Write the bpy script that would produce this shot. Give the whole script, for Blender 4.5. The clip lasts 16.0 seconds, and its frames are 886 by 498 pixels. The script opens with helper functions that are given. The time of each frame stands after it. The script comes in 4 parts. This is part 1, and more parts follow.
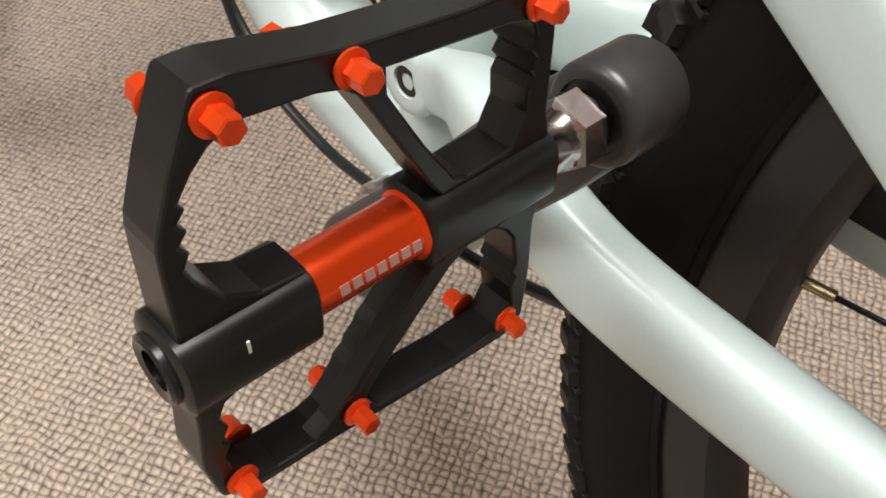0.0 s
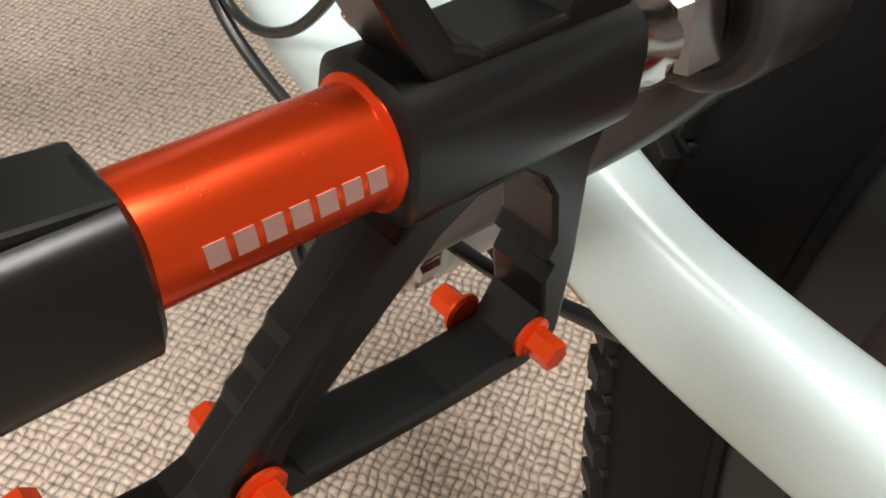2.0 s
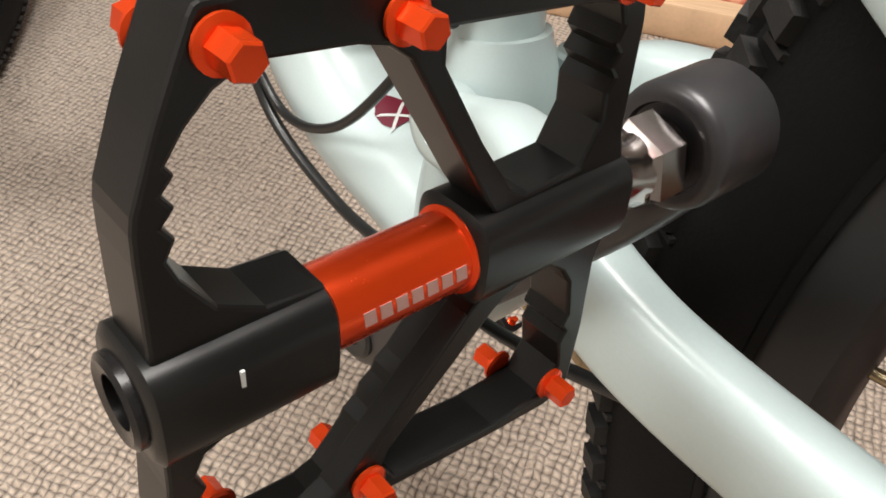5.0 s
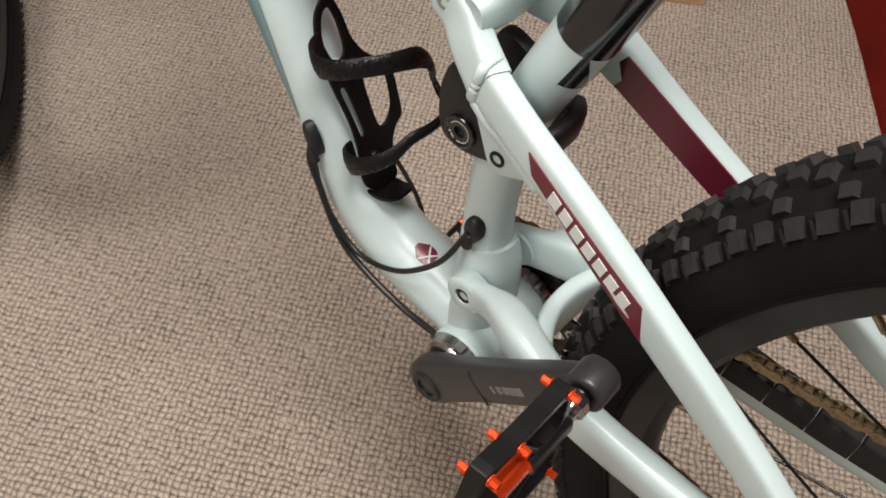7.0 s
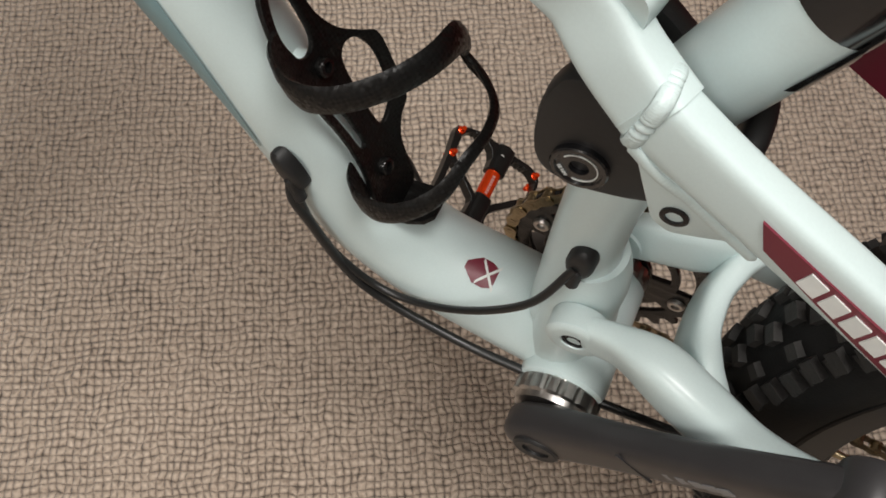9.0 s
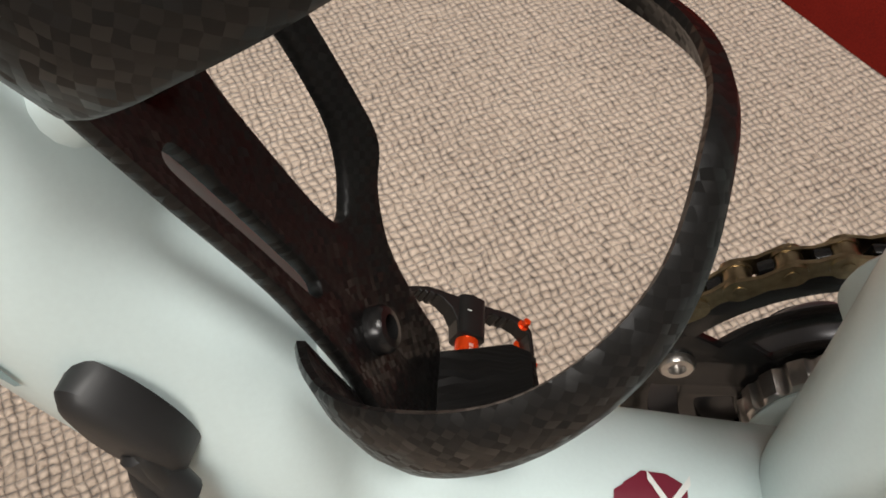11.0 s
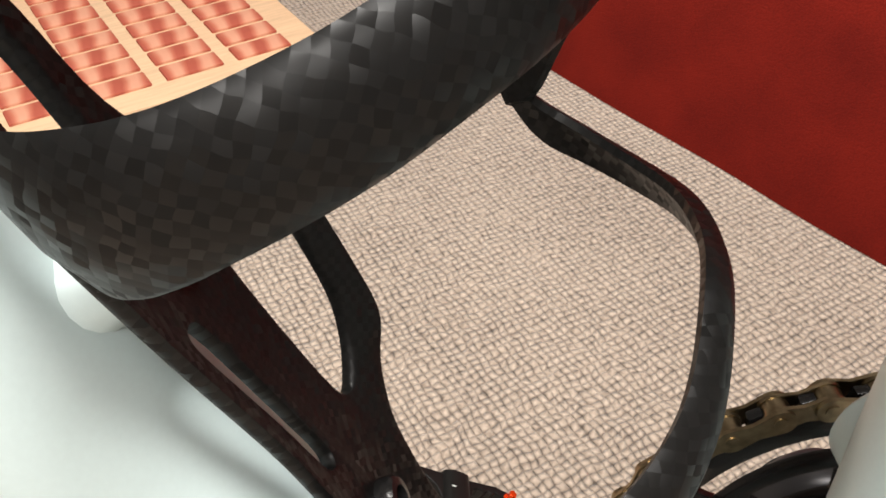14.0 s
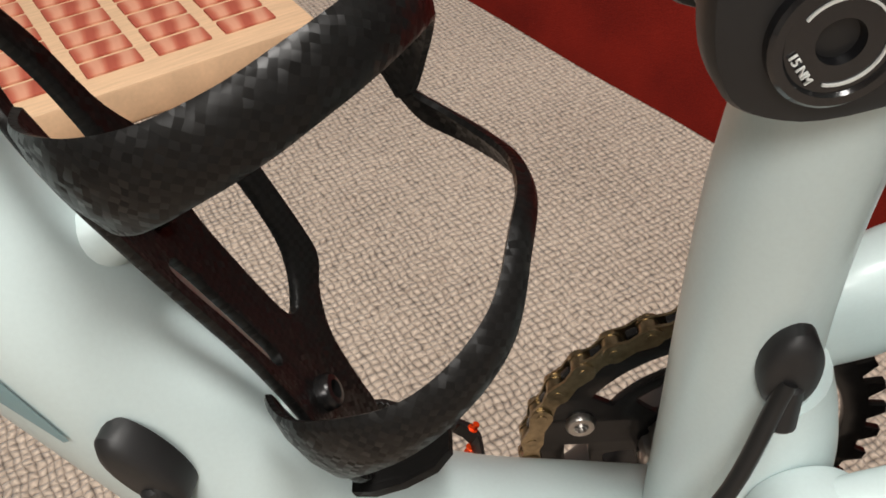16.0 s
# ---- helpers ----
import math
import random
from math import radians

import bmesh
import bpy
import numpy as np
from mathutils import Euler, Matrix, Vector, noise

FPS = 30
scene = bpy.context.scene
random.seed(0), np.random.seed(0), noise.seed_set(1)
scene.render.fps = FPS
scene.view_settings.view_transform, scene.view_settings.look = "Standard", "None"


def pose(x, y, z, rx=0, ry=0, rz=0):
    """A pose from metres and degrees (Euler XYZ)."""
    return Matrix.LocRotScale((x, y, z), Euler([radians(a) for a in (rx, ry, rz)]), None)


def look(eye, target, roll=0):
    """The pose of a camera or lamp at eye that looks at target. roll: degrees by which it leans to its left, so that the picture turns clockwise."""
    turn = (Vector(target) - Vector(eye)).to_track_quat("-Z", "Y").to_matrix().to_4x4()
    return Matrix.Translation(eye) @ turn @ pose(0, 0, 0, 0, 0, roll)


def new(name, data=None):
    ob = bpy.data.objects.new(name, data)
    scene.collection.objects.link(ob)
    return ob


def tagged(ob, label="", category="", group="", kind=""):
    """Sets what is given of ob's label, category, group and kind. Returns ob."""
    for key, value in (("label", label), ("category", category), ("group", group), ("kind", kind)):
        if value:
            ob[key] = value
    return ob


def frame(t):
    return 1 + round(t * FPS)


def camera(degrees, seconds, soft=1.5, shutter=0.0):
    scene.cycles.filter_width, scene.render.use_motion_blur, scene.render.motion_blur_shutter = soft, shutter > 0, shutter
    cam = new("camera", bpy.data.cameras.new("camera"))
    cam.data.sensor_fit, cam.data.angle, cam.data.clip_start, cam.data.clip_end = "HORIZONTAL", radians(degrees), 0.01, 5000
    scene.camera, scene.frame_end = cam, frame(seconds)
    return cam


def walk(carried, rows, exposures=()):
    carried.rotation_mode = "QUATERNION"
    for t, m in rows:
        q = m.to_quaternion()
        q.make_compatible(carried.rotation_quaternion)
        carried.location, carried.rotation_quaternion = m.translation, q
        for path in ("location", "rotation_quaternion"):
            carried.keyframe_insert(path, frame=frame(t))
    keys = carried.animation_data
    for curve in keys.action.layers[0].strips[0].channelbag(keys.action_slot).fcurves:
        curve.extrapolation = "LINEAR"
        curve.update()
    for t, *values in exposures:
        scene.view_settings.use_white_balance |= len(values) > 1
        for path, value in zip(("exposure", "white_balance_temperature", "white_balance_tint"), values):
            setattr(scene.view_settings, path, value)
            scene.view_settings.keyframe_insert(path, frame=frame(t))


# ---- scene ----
PATH = [
    (0, (0.1912, -0.1613, 0.5760), (-0.3246, 0.2348, -0.1836), 1.23),
    (0.5, (0.1783, -0.1540, 0.5526), (-0.3569, 0.2434, -0.1927), 1.55),
    (1, (0.1647, -0.1436, 0.5274), (-0.3779, 0.2482, -0.2156), 2.30),
    (1.5, (0.1605, -0.1361, 0.5192), (-0.3782, 0.2690, -0.2195), 2.86),
    (2, (0.1593, -0.1342, 0.5162), (-0.3755, 0.2696, -0.2259), 3.47),
    (2.5, (0.1587, -0.1347, 0.5152), (-0.3770, 0.2709, -0.2254), 3.78),
    (3, (0.1591, -0.1370, 0.5168), (-0.3819, 0.2612, -0.2240), 3.30),
    (5.5, (0.1804, -0.1696, 0.5654), (-0.4022, 0.2781, -0.1129), 4.57),
    (6, (0.1831, -0.1858, 0.6031), (-0.3600, 0.2753, -0.0987), 4.17),
    (6.5, (0.1909, -0.2161, 0.7095), (-0.2876, 0.2248, -0.0499), 3.60),
    (7, (0.1778, -0.2450, 0.8530), (-0.2151, 0.1680, 0.0314), 4.67),
    (7.5, (0.1601, -0.2667, 0.9633), (-0.1572, 0.1374, 0.1054), 6.58),
    (8, (0.1037, -0.2417, 0.9584), (-0.1721, 0.1351, 0.0742), 5.55),
    (8.5, (0.0415, -0.1857, 0.8932), (-0.1859, 0.1483, -0.0215), 4.08),
    (9, (-0.0207, -0.1513, 0.7602), (-0.1804, 0.1832, -0.1686), 5.22),
    (11.5, (-0.1073, -0.0663, 0.5300), (-0.1540, 0.3721, 0.0389), 0.37),
    (12, (-0.1103, -0.0614, 0.5299), (-0.1624, 0.4176, 0.0788), -1.07),
    (12.5, (-0.1136, -0.0671, 0.5253), (-0.1529, 0.4242, 0.0863), 0.01),
    (13, (-0.1130, -0.0718, 0.5295), (-0.1699, 0.4265, 0.1005), 0.12),
    (13.5, (-0.1120, -0.0751, 0.5347), (-0.1498, 0.4256, 0.1064), 1.27),
    (14, (-0.1120, -0.0823, 0.5361), (-0.1474, 0.4089, 0.0966), 0.45),
    (14.5, (-0.1104, -0.0838, 0.5349), (-0.1221, 0.4050, 0.0915), 0.60),
    (15, (-0.1043, -0.0910, 0.5435), (-0.1278, 0.3873, 0.0894), -0.17),
    (15.5, (-0.0978, -0.1053, 0.5610), (-0.1319, 0.3740, 0.1086), -0.15),
    (16, (-0.0895, -0.1211, 0.5693), (-0.1240, 0.3504, 0.1088), -0.99),
]
cam = camera(54.92, 16.0, soft=1.7)
walk(cam, [(t, look(eye, target, roll)) for t, eye, target, roll in PATH], exposures=[(0, 0.42), (1.5, 0.6), (3.0, 0.62), (5.5, 0.40), (6.5, 0.08), (7.5, -0.02), (9.0, -0.22), (11.5, 0.62), (13.0, 0.82), (14.5, 0.80), (16.0, 0.37)])

# ---- light: unseen ceiling lamp of a closed room, and an added fill ----
world = bpy.data.worlds.new("world")
scene.world = world
world.use_nodes = True
world.node_tree.nodes["Background"].inputs[0].default_value = (0.9, 0.85, 0.8, 1)
world.node_tree.nodes["Background"].inputs[1].default_value = 0.02


def area_lamp(name, place, target, size, power, colour):
    data = bpy.data.lights.new(name, "AREA")
    data.shape, data.size, data.energy, data.color = "DISK", size, power, colour
    ob = new(name, data)
    ob.matrix_world = look(place, target)
    return ob


area_lamp("ceiling_lamp_light", (0.14, 0.02, 2.33), (0.14, 0.02, 0), 0.85, 46, (1.0, 0.965, 0.92))
# fill with no known source, added to brighten the near side
area_lamp("added_fill_light", (-0.35, -1.55, 2.33), (-0.35, -1.55, 0), 1.00, 30, (1.0, 0.965, 0.92))


# ---- materials ----
class Nodes:
    """Short writing for a node material."""

    def __init__(self, name):
        self.mat = bpy.data.materials.new(name)
        self.mat.use_nodes = True
        self.tree = self.mat.node_tree
        self.bsdf = self.tree.nodes["Principled BSDF"]

    def add(self, kind, **values):
        node = self.tree.nodes.new(kind)
        for key, value in values.items():
            if key in ("operation", "wave_type", "bands_direction", "feature", "blend_type", "data_type", "distance", "wave_profile", "interpolation_type"):
                if key == "operation":
                    node.operation = value
                elif key == "wave_type":
                    node.wave_type = value
                elif key == "bands_direction":
                    node.bands_direction = value
                elif key == "feature":
                    node.feature = value
                elif key == "wave_profile":
                    node.wave_profile = value
                elif key == "data_type":
                    node.data_type = value
            else:
                node.inputs[key.replace("_", " ")].default_value = value
        return node

    def link(self, a, b):
        self.tree.links.new(a, b)

    def coords(self, scale=1.0, rot=0.0):
        tc = self.tree.nodes.new("ShaderNodeTexCoord")
        mp = self.tree.nodes.new("ShaderNodeMapping")
        mp.inputs["Scale"].default_value = (scale,) * 3 if isinstance(scale, (int, float)) else scale
        mp.inputs["Rotation"].default_value = (0, 0, rot)
        self.link(tc.outputs["Object"], mp.inputs["Vector"])
        return mp.outputs["Vector"]

    def noise(self, scale, detail=4.0, vec=None):
        n = self.add("ShaderNodeTexNoise", Scale=scale, Detail=detail)
        self.link(vec or self.coords(), n.inputs["Vector"])
        return n.outputs["Fac"]

    def ramp(self, fac, stops):
        r = self.tree.nodes.new("ShaderNodeValToRGB")
        while len(r.color_ramp.elements) < len(stops):
            r.color_ramp.elements.new(0.5)
        for el, (p, c) in zip(r.color_ramp.elements, stops):
            el.position, el.color = p, (*c, 1) if len(c) == 3 else c
        self.link(fac, r.inputs["Fac"])
        return r.outputs["Color"]

    def bump(self, height, strength, distance):
        b = self.tree.nodes.new("ShaderNodeBump")
        b.inputs["Strength"].default_value, b.inputs["Distance"].default_value = strength, distance
        self.link(height, b.inputs["Height"])
        self.link(b.outputs["Normal"], self.bsdf.inputs["Normal"])

    def math(self, op, a, b):
        m = self.tree.nodes.new("ShaderNodeMath")
        m.operation = op
        for n, v in enumerate((a, b)):
            if isinstance(v, (int, float)):
                m.inputs[n].default_value = v
            else:
                self.link(v, m.inputs[n])
        return m.outputs[0]

    def put(self, **values):
        for key, value in values.items():
            self.bsdf.inputs[key.replace("_", " ")].default_value = value
        return self


def dim(c, k):
    return tuple(v * k for v in c)


def surface(name, colour, rough, metal=0.0, spread=0.12, scale=60.0, bump=0.0, coat=0.0, grain=400.0, rough_spread=0.1, spec=0.5):
    """A finished surface with broad and fine variation in colour and gloss."""
    m = Nodes(name)
    broad, fine = m.noise(scale, 5.0), m.noise(grain, 3.0)
    both = m.math("ADD", m.math("MULTIPLY", broad, 0.65), m.math("MULTIPLY", fine, 0.35))
    m.link(m.ramp(both, [(0.3, dim(colour, 1 - spread)), (0.7, dim(colour, 1 + spread))]), m.bsdf.inputs["Base Color"])
    m.link(m.math("ADD", rough - rough_spread / 2, m.math("MULTIPLY", both, rough_spread)), m.bsdf.inputs["Roughness"])
    m.put(Metallic=metal, Coat_Weight=coat, Coat_Roughness=0.12, Specular_IOR_Level=spec)
    if bump:
        m.bump(fine, 0.5, bump)
    return m.mat


def carpet_material():
    """Beige loop pile: rows of small knots, with darker gaps, the shade between loops put into the colour, and lighter
    and darker yarn.
    """
    m = Nodes("carpet_pile")
    vec = m.coords(1.0, -0.60)
    warp = m.add("ShaderNodeTexNoise", Scale=40.0, Detail=2.0)
    m.link(vec, warp.inputs["Vector"])
    moved = m.tree.nodes.new("ShaderNodeVectorMath")
    moved.operation = "MULTIPLY_ADD"
    m.link(warp.outputs["Color"], moved.inputs[0])
    moved.inputs[1].default_value = (0.0105, 0.0105, 0)
    m.link(vec, moved.inputs[2])
    sep = m.tree.nodes.new("ShaderNodeSeparateXYZ")
    m.link(moved.outputs[0], sep.inputs[0])
    step = math.pi / 0.0066
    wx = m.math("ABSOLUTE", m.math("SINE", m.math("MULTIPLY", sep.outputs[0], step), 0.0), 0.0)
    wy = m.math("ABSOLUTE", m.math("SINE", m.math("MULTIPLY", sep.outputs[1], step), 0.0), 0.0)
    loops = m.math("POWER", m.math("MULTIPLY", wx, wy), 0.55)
    yarn = m.noise(165.0, 4.0, vec)
    snap = m.tree.nodes.new("ShaderNodeVectorMath")
    snap.operation = "SNAP"
    m.link(moved.outputs[0], snap.inputs[0])
    snap.inputs[1].default_value = (0.0066, 0.0066, 1.0)
    each = m.tree.nodes.new("ShaderNodeTexWhiteNoise")
    m.link(snap.outputs[0], each.inputs["Vector"])
    knot = each.outputs["Value"]
    broad = m.noise(7.0, 3.0, vec)
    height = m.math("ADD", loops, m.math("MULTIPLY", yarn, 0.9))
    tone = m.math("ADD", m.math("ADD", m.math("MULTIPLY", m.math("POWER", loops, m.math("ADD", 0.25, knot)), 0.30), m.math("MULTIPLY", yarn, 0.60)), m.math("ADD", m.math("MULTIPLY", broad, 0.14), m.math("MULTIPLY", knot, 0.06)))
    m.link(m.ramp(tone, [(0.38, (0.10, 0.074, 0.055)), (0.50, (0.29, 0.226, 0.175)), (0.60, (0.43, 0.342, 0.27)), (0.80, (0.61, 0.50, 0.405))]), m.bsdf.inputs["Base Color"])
    m.put(Roughness=0.95, Sheen_Weight=0.25)
    m.bump(height, 0.9, 0.0030)
    return m.mat


def paint_material(name, colour, flake=0.02):
    m = Nodes(name)
    broad, fine = m.noise(9.0, 4.0), m.noise(900.0, 2.0)
    both = m.math("ADD", m.math("MULTIPLY", broad, 0.7), m.math("MULTIPLY", fine, 0.3))
    m.link(m.ramp(both, [(0.3, dim(colour, 0.95)), (0.7, dim(colour, 1.04))]), m.bsdf.inputs["Base Color"])
    m.put(Roughness=0.36, Coat_Weight=0.35, Coat_Roughness=0.22)
    m.bump(m.noise(260.0, 2.0), 0.08, 0.0004)
    return m.mat


def carbon_material():
    """Satin woven carbon: a chequer of tows laid two ways, each square tilted a little, so that some catch the lamp."""
    m = Nodes("satin_carbon_weave")
    uv = m.tree.nodes.new("ShaderNodeUVMap")
    uv.uv_map = "weave"
    mp = m.tree.nodes.new("ShaderNodeMapping")
    mp.inputs["Rotation"].default_value = (0, 0, radians(45))
    mp.inputs["Scale"].default_value = (1 / 0.0014,) * 3
    waver = m.add("ShaderNodeTexNoise", Scale=260.0, Detail=1.0)
    m.link(uv.outputs["UV"], waver.inputs["Vector"])
    drawn = m.tree.nodes.new("ShaderNodeVectorMath")
    drawn.operation = "MULTIPLY_ADD"
    m.link(waver.outputs["Color"], drawn.inputs[0])
    drawn.inputs[1].default_value = (0.0014, 0.0014, 0)
    m.link(uv.outputs["UV"], drawn.inputs[2])
    m.link(drawn.outputs[0], mp.inputs["Vector"])
    chequer = m.add("ShaderNodeTexChecker", Scale=1.0)
    m.link(mp.outputs["Vector"], chequer.inputs["Vector"])
    floor = m.tree.nodes.new("ShaderNodeVectorMath")
    floor.operation = "FLOOR"
    m.link(mp.outputs["Vector"], floor.inputs[0])
    each = m.tree.nodes.new("ShaderNodeTexWhiteNoise")
    each.noise_dimensions = "2D"
    m.link(floor.outputs[0], each.inputs["Vector"])
    which = chequer.outputs["Fac"]
    m.link(m.ramp(which, [(0.0, (0.0065, 0.0062, 0.006)), (1.0, (0.0075, 0.0072, 0.007))]), m.bsdf.inputs["Base Color"])
    m.link(m.math("ADD", 0.40, m.math("MULTIPLY", which, -0.05)), m.bsdf.inputs["Roughness"])
    m.link(m.math("ADD", 0.18, m.math("MULTIPLY", m.math("ADD", m.math("MULTIPLY", which, 0.6), m.math("MULTIPLY", each.outputs["Value"], 0.4)), 0.10)), m.bsdf.inputs["Specular IOR Level"])
    tilt = m.tree.nodes.new("ShaderNodeVectorMath")
    tilt.operation = "MULTIPLY_ADD"
    m.link(each.outputs["Color"], tilt.inputs[0])
    tilt.inputs[1].default_value = (0.30, 0.30, 0.30)
    geo = m.tree.nodes.new("ShaderNodeNewGeometry")
    m.link(geo.outputs["Normal"], tilt.inputs[2])
    shift = m.tree.nodes.new("ShaderNodeVectorMath")
    shift.operation = "SUBTRACT"
    m.link(tilt.outputs[0], shift.inputs[0])
    shift.inputs[1].default_value = (0.15, 0.15, 0.15)
    unit = m.tree.nodes.new("ShaderNodeVectorMath")
    unit.operation = "NORMALIZE"
    m.link(shift.outputs[0], unit.inputs[0])
    m.link(unit.outputs[0], m.bsdf.inputs["Normal"])
    return m.mat


def cloth_material():
    m = Nodes("red_upholstery")
    broad, fine = m.noise(14.0, 4.0), m.noise(520.0, 3.0)
    both = m.math("ADD", m.math("MULTIPLY", broad, 0.6), m.math("MULTIPLY", fine, 0.4))
    m.link(m.ramp(both, [(0.3, (0.11, 0.006, 0.0035)), (0.7, (0.20, 0.012, 0.006))]), m.bsdf.inputs["Base Color"])
    m.put(Roughness=0.95, Specular_IOR_Level=0.15)
    m.bump(fine, 0.5, 0.0015)
    return m.mat


def wood_material(name, colour):
    m = Nodes(name)
    vec = m.coords((3.0, 40.0, 3.0))
    grain, fine = m.noise(6.0, 5.0, vec), m.noise(60.0, 3.0, vec)
    both = m.math("ADD", m.math("MULTIPLY", grain, 0.7), m.math("MULTIPLY", fine, 0.3))
    m.link(m.ramp(both, [(0.3, dim(colour, 0.82)), (0.7, dim(colour, 1.12))]), m.bsdf.inputs["Base Color"])
    m.put(Roughness=0.5)
    m.bump(fine, 0.2, 0.0006)
    return m.mat


def striped_material():
    m = Nodes("red_striped_weave")
    w = m.add("ShaderNodeTexWave", Scale=9.0, Distortion=2.5, wave_type="BANDS", bands_direction="X")
    w.inputs["Detail"].default_value = 3.0
    m.link(m.coords(), w.inputs["Vector"])
    m.link(m.ramp(w.outputs["Fac"], [(0.15, (0.40, 0.085, 0.05)), (0.5, (0.52, 0.16, 0.095)), (0.9, (0.66, 0.31, 0.20))]), m.bsdf.inputs["Base Color"])
    m.put(Roughness=0.8)
    m.bump(w.outputs["Fac"], 0.3, 0.001)
    return m.mat


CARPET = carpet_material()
MINT = paint_material("pale_mint_paint", (0.62, 0.735, 0.735))
TEAL = paint_material("teal_grey_paint", (0.20, 0.33, 0.36))
MAROON = paint_material("maroon_paint", (0.16, 0.012, 0.03))
GLOSS_BLACK = surface("gloss_black_paint", (0.008, 0.008, 0.009), 0.16, coat=0.6, spread=0.2, rough_spread=0.06)
WHITE_INK = surface("white_print", (0.72, 0.74, 0.72), 0.45, spread=0.06)
GREY_INK = surface("grey_print", (0.20, 0.20, 0.205), 0.4, spread=0.1)
FADED_INK = surface("faded_white_print", (0.50, 0.28, 0.24), 0.45, spread=0.12, grain=1500.0)
BLACK_ANO = surface("black_anodised_alloy", (0.0095, 0.0092, 0.0088), 0.30, metal=0.0, spec=0.34, spread=0.25, scale=90.0, grain=2600.0, bump=0.00002)
ORANGE = surface("orange_anodised_alloy", (0.90, 0.075, 0.010), 0.27, metal=0.62, spread=0.04, scale=150.0, grain=3200.0, rough_spread=0.03)
CRANK_GREY = surface("dark_grey_painted_alloy", (0.044, 0.042, 0.044), 0.36, metal=0.35, spread=0.12, grain=1600.0)
CHROME = surface("polished_steel", (0.44, 0.40, 0.385), 0.14, metal=1.0, spread=0.12, scale=40.0, rough_spread=0.08)
STEEL = surface("brushed_steel", (0.50, 0.48, 0.46), 0.30, metal=1.0, spread=0.2)
BRASS = surface("oily_bronze_steel", (0.34, 0.27, 0.17), 0.32, metal=1.0, spread=0.35, scale=300.0)
BLACK_STEEL = surface("black_steel", (0.020, 0.019, 0.019), 0.24, metal=0.5, spread=0.3)
RUBBER = surface("tyre_rubber", (0.0095, 0.0092, 0.0092), 0.66, spec=0.12, spread=0.3, scale=30.0, bump=0.0004, grain=700.0)
KNOB_RUBBER = surface("worn_tread_rubber", (0.023, 0.0215, 0.0205), 0.62, spec=0.3, spread=0.3, scale=80.0, bump=0.0005, grain=600.0)
PLASTIC = surface("black_plastic", (0.014, 0.014, 0.0145), 0.48, spread=0.2, bump=0.0001)
CABLE = surface("black_cable_jacket", (0.012, 0.012, 0.012), 0.33, spread=0.2)
RED_RING = surface("red_rubber_ring", (0.62, 0.03, 0.015), 0.45)
CARBON = carbon_material()
CLOTH = cloth_material()
PINE = wood_material("pale_pine", (0.74, 0.50, 0.31))
STRIPES = striped_material()
PLASTER = surface("beige_plaster", (0.46, 0.44, 0.41), 0.9, spread=0.04, scale=6.0, bump=0.0006)


# ---- builders ----
def part(name, bm, material, parent=None, label="", smooth=True, split=40):
    mesh = bpy.data.meshes.new(name)
    bmesh.ops.recalc_face_normals(bm, faces=bm.faces)
    if smooth:
        limit = radians(split)
        for f in bm.faces:
            f.smooth = True
        for e in bm.edges:
            if len(e.link_faces) == 2 and e.calc_face_angle() > limit:
                e.smooth = False
    else:
        for f in bm.faces:
            f.smooth = False
    bm.to_mesh(mesh)
    bm.free()
    mesh.materials.append(material)
    ob = new(name, mesh)
    if parent:
        ob.parent = parent
    return tagged(ob, label)


def empty(name, parent=None, place=None):
    ob = new(name)
    ob.empty_display_size = 0.05
    if parent:
        ob.parent = parent
    if place:
        ob.matrix_basis = place
    return ob


def V(*c):
    return Vector(c)


def spline(points, steps=8):
    """A smooth line through points (any number of values each)."""
    pts = [np.array(p, float) for p in points]
    pts = [2 * pts[0] - pts[1], *pts, 2 * pts[-1] - pts[-2]]
    out = []
    for a, b, c, d in zip(pts, pts[1:], pts[2:], pts[3:]):
        for k in range(steps):
            u = k / steps
            out.append(0.5 * (2 * b + (c - a) * u + (2 * a - 5 * b + 4 * c - d) * u * u + (3 * b - a - 3 * c + d) * u**3))
    out.append(pts[-2])
    return out


def loft(bm, rings, close=True, caps=True):
    """Faces between rings of equally many places."""
    made = [[bm.verts.new(tuple(p)) for p in ring] for ring in rings]
    n = len(made[0])
    for a, b in zip(made, made[1:]):
        for k in range(n if close else n - 1):
            bm.faces.new((a[k], a[(k + 1) % n], b[(k + 1) % n], b[k]))
    if caps and close:
        bm.faces.new(made[0][::-1])
        bm.faces.new(made[-1])
    return made


def tube(bm, points, segs=20, steps=8, side=(0, 1, 0), power=2.0, caps=True, loop=False):
    """Points (x, y, z, half width across side, half height); power over 2 makes the section squarer."""
    line = spline(points, steps) if steps > 1 else [np.array(p, float) for p in points]
    side = Vector(side)
    rings = []
    for k, p in enumerate(line):
        a, b = line[max(k - 1, 0)][:3], line[min(k + 1, len(line) - 1)][:3]
        if loop and (k in (0, len(line) - 1)):
            a, b = line[-2][:3], line[1][:3]
        d = Vector(b - a).normalized()
        s = (side - d * side.dot(d)).normalized()
        h = d.cross(s)
        ring = []
        for j in range(segs):
            t = 2 * math.pi * j / segs
            c, sn = math.cos(t), math.sin(t)
            c = math.copysign(abs(c) ** (2 / power), c)
            sn = math.copysign(abs(sn) ** (2 / power), sn)
            ring.append(Vector(p[:3]) + s * (c * p[3]) + h * (sn * p[4]))
        rings.append(ring)
    loft(bm, rings, True, caps)
    return bm


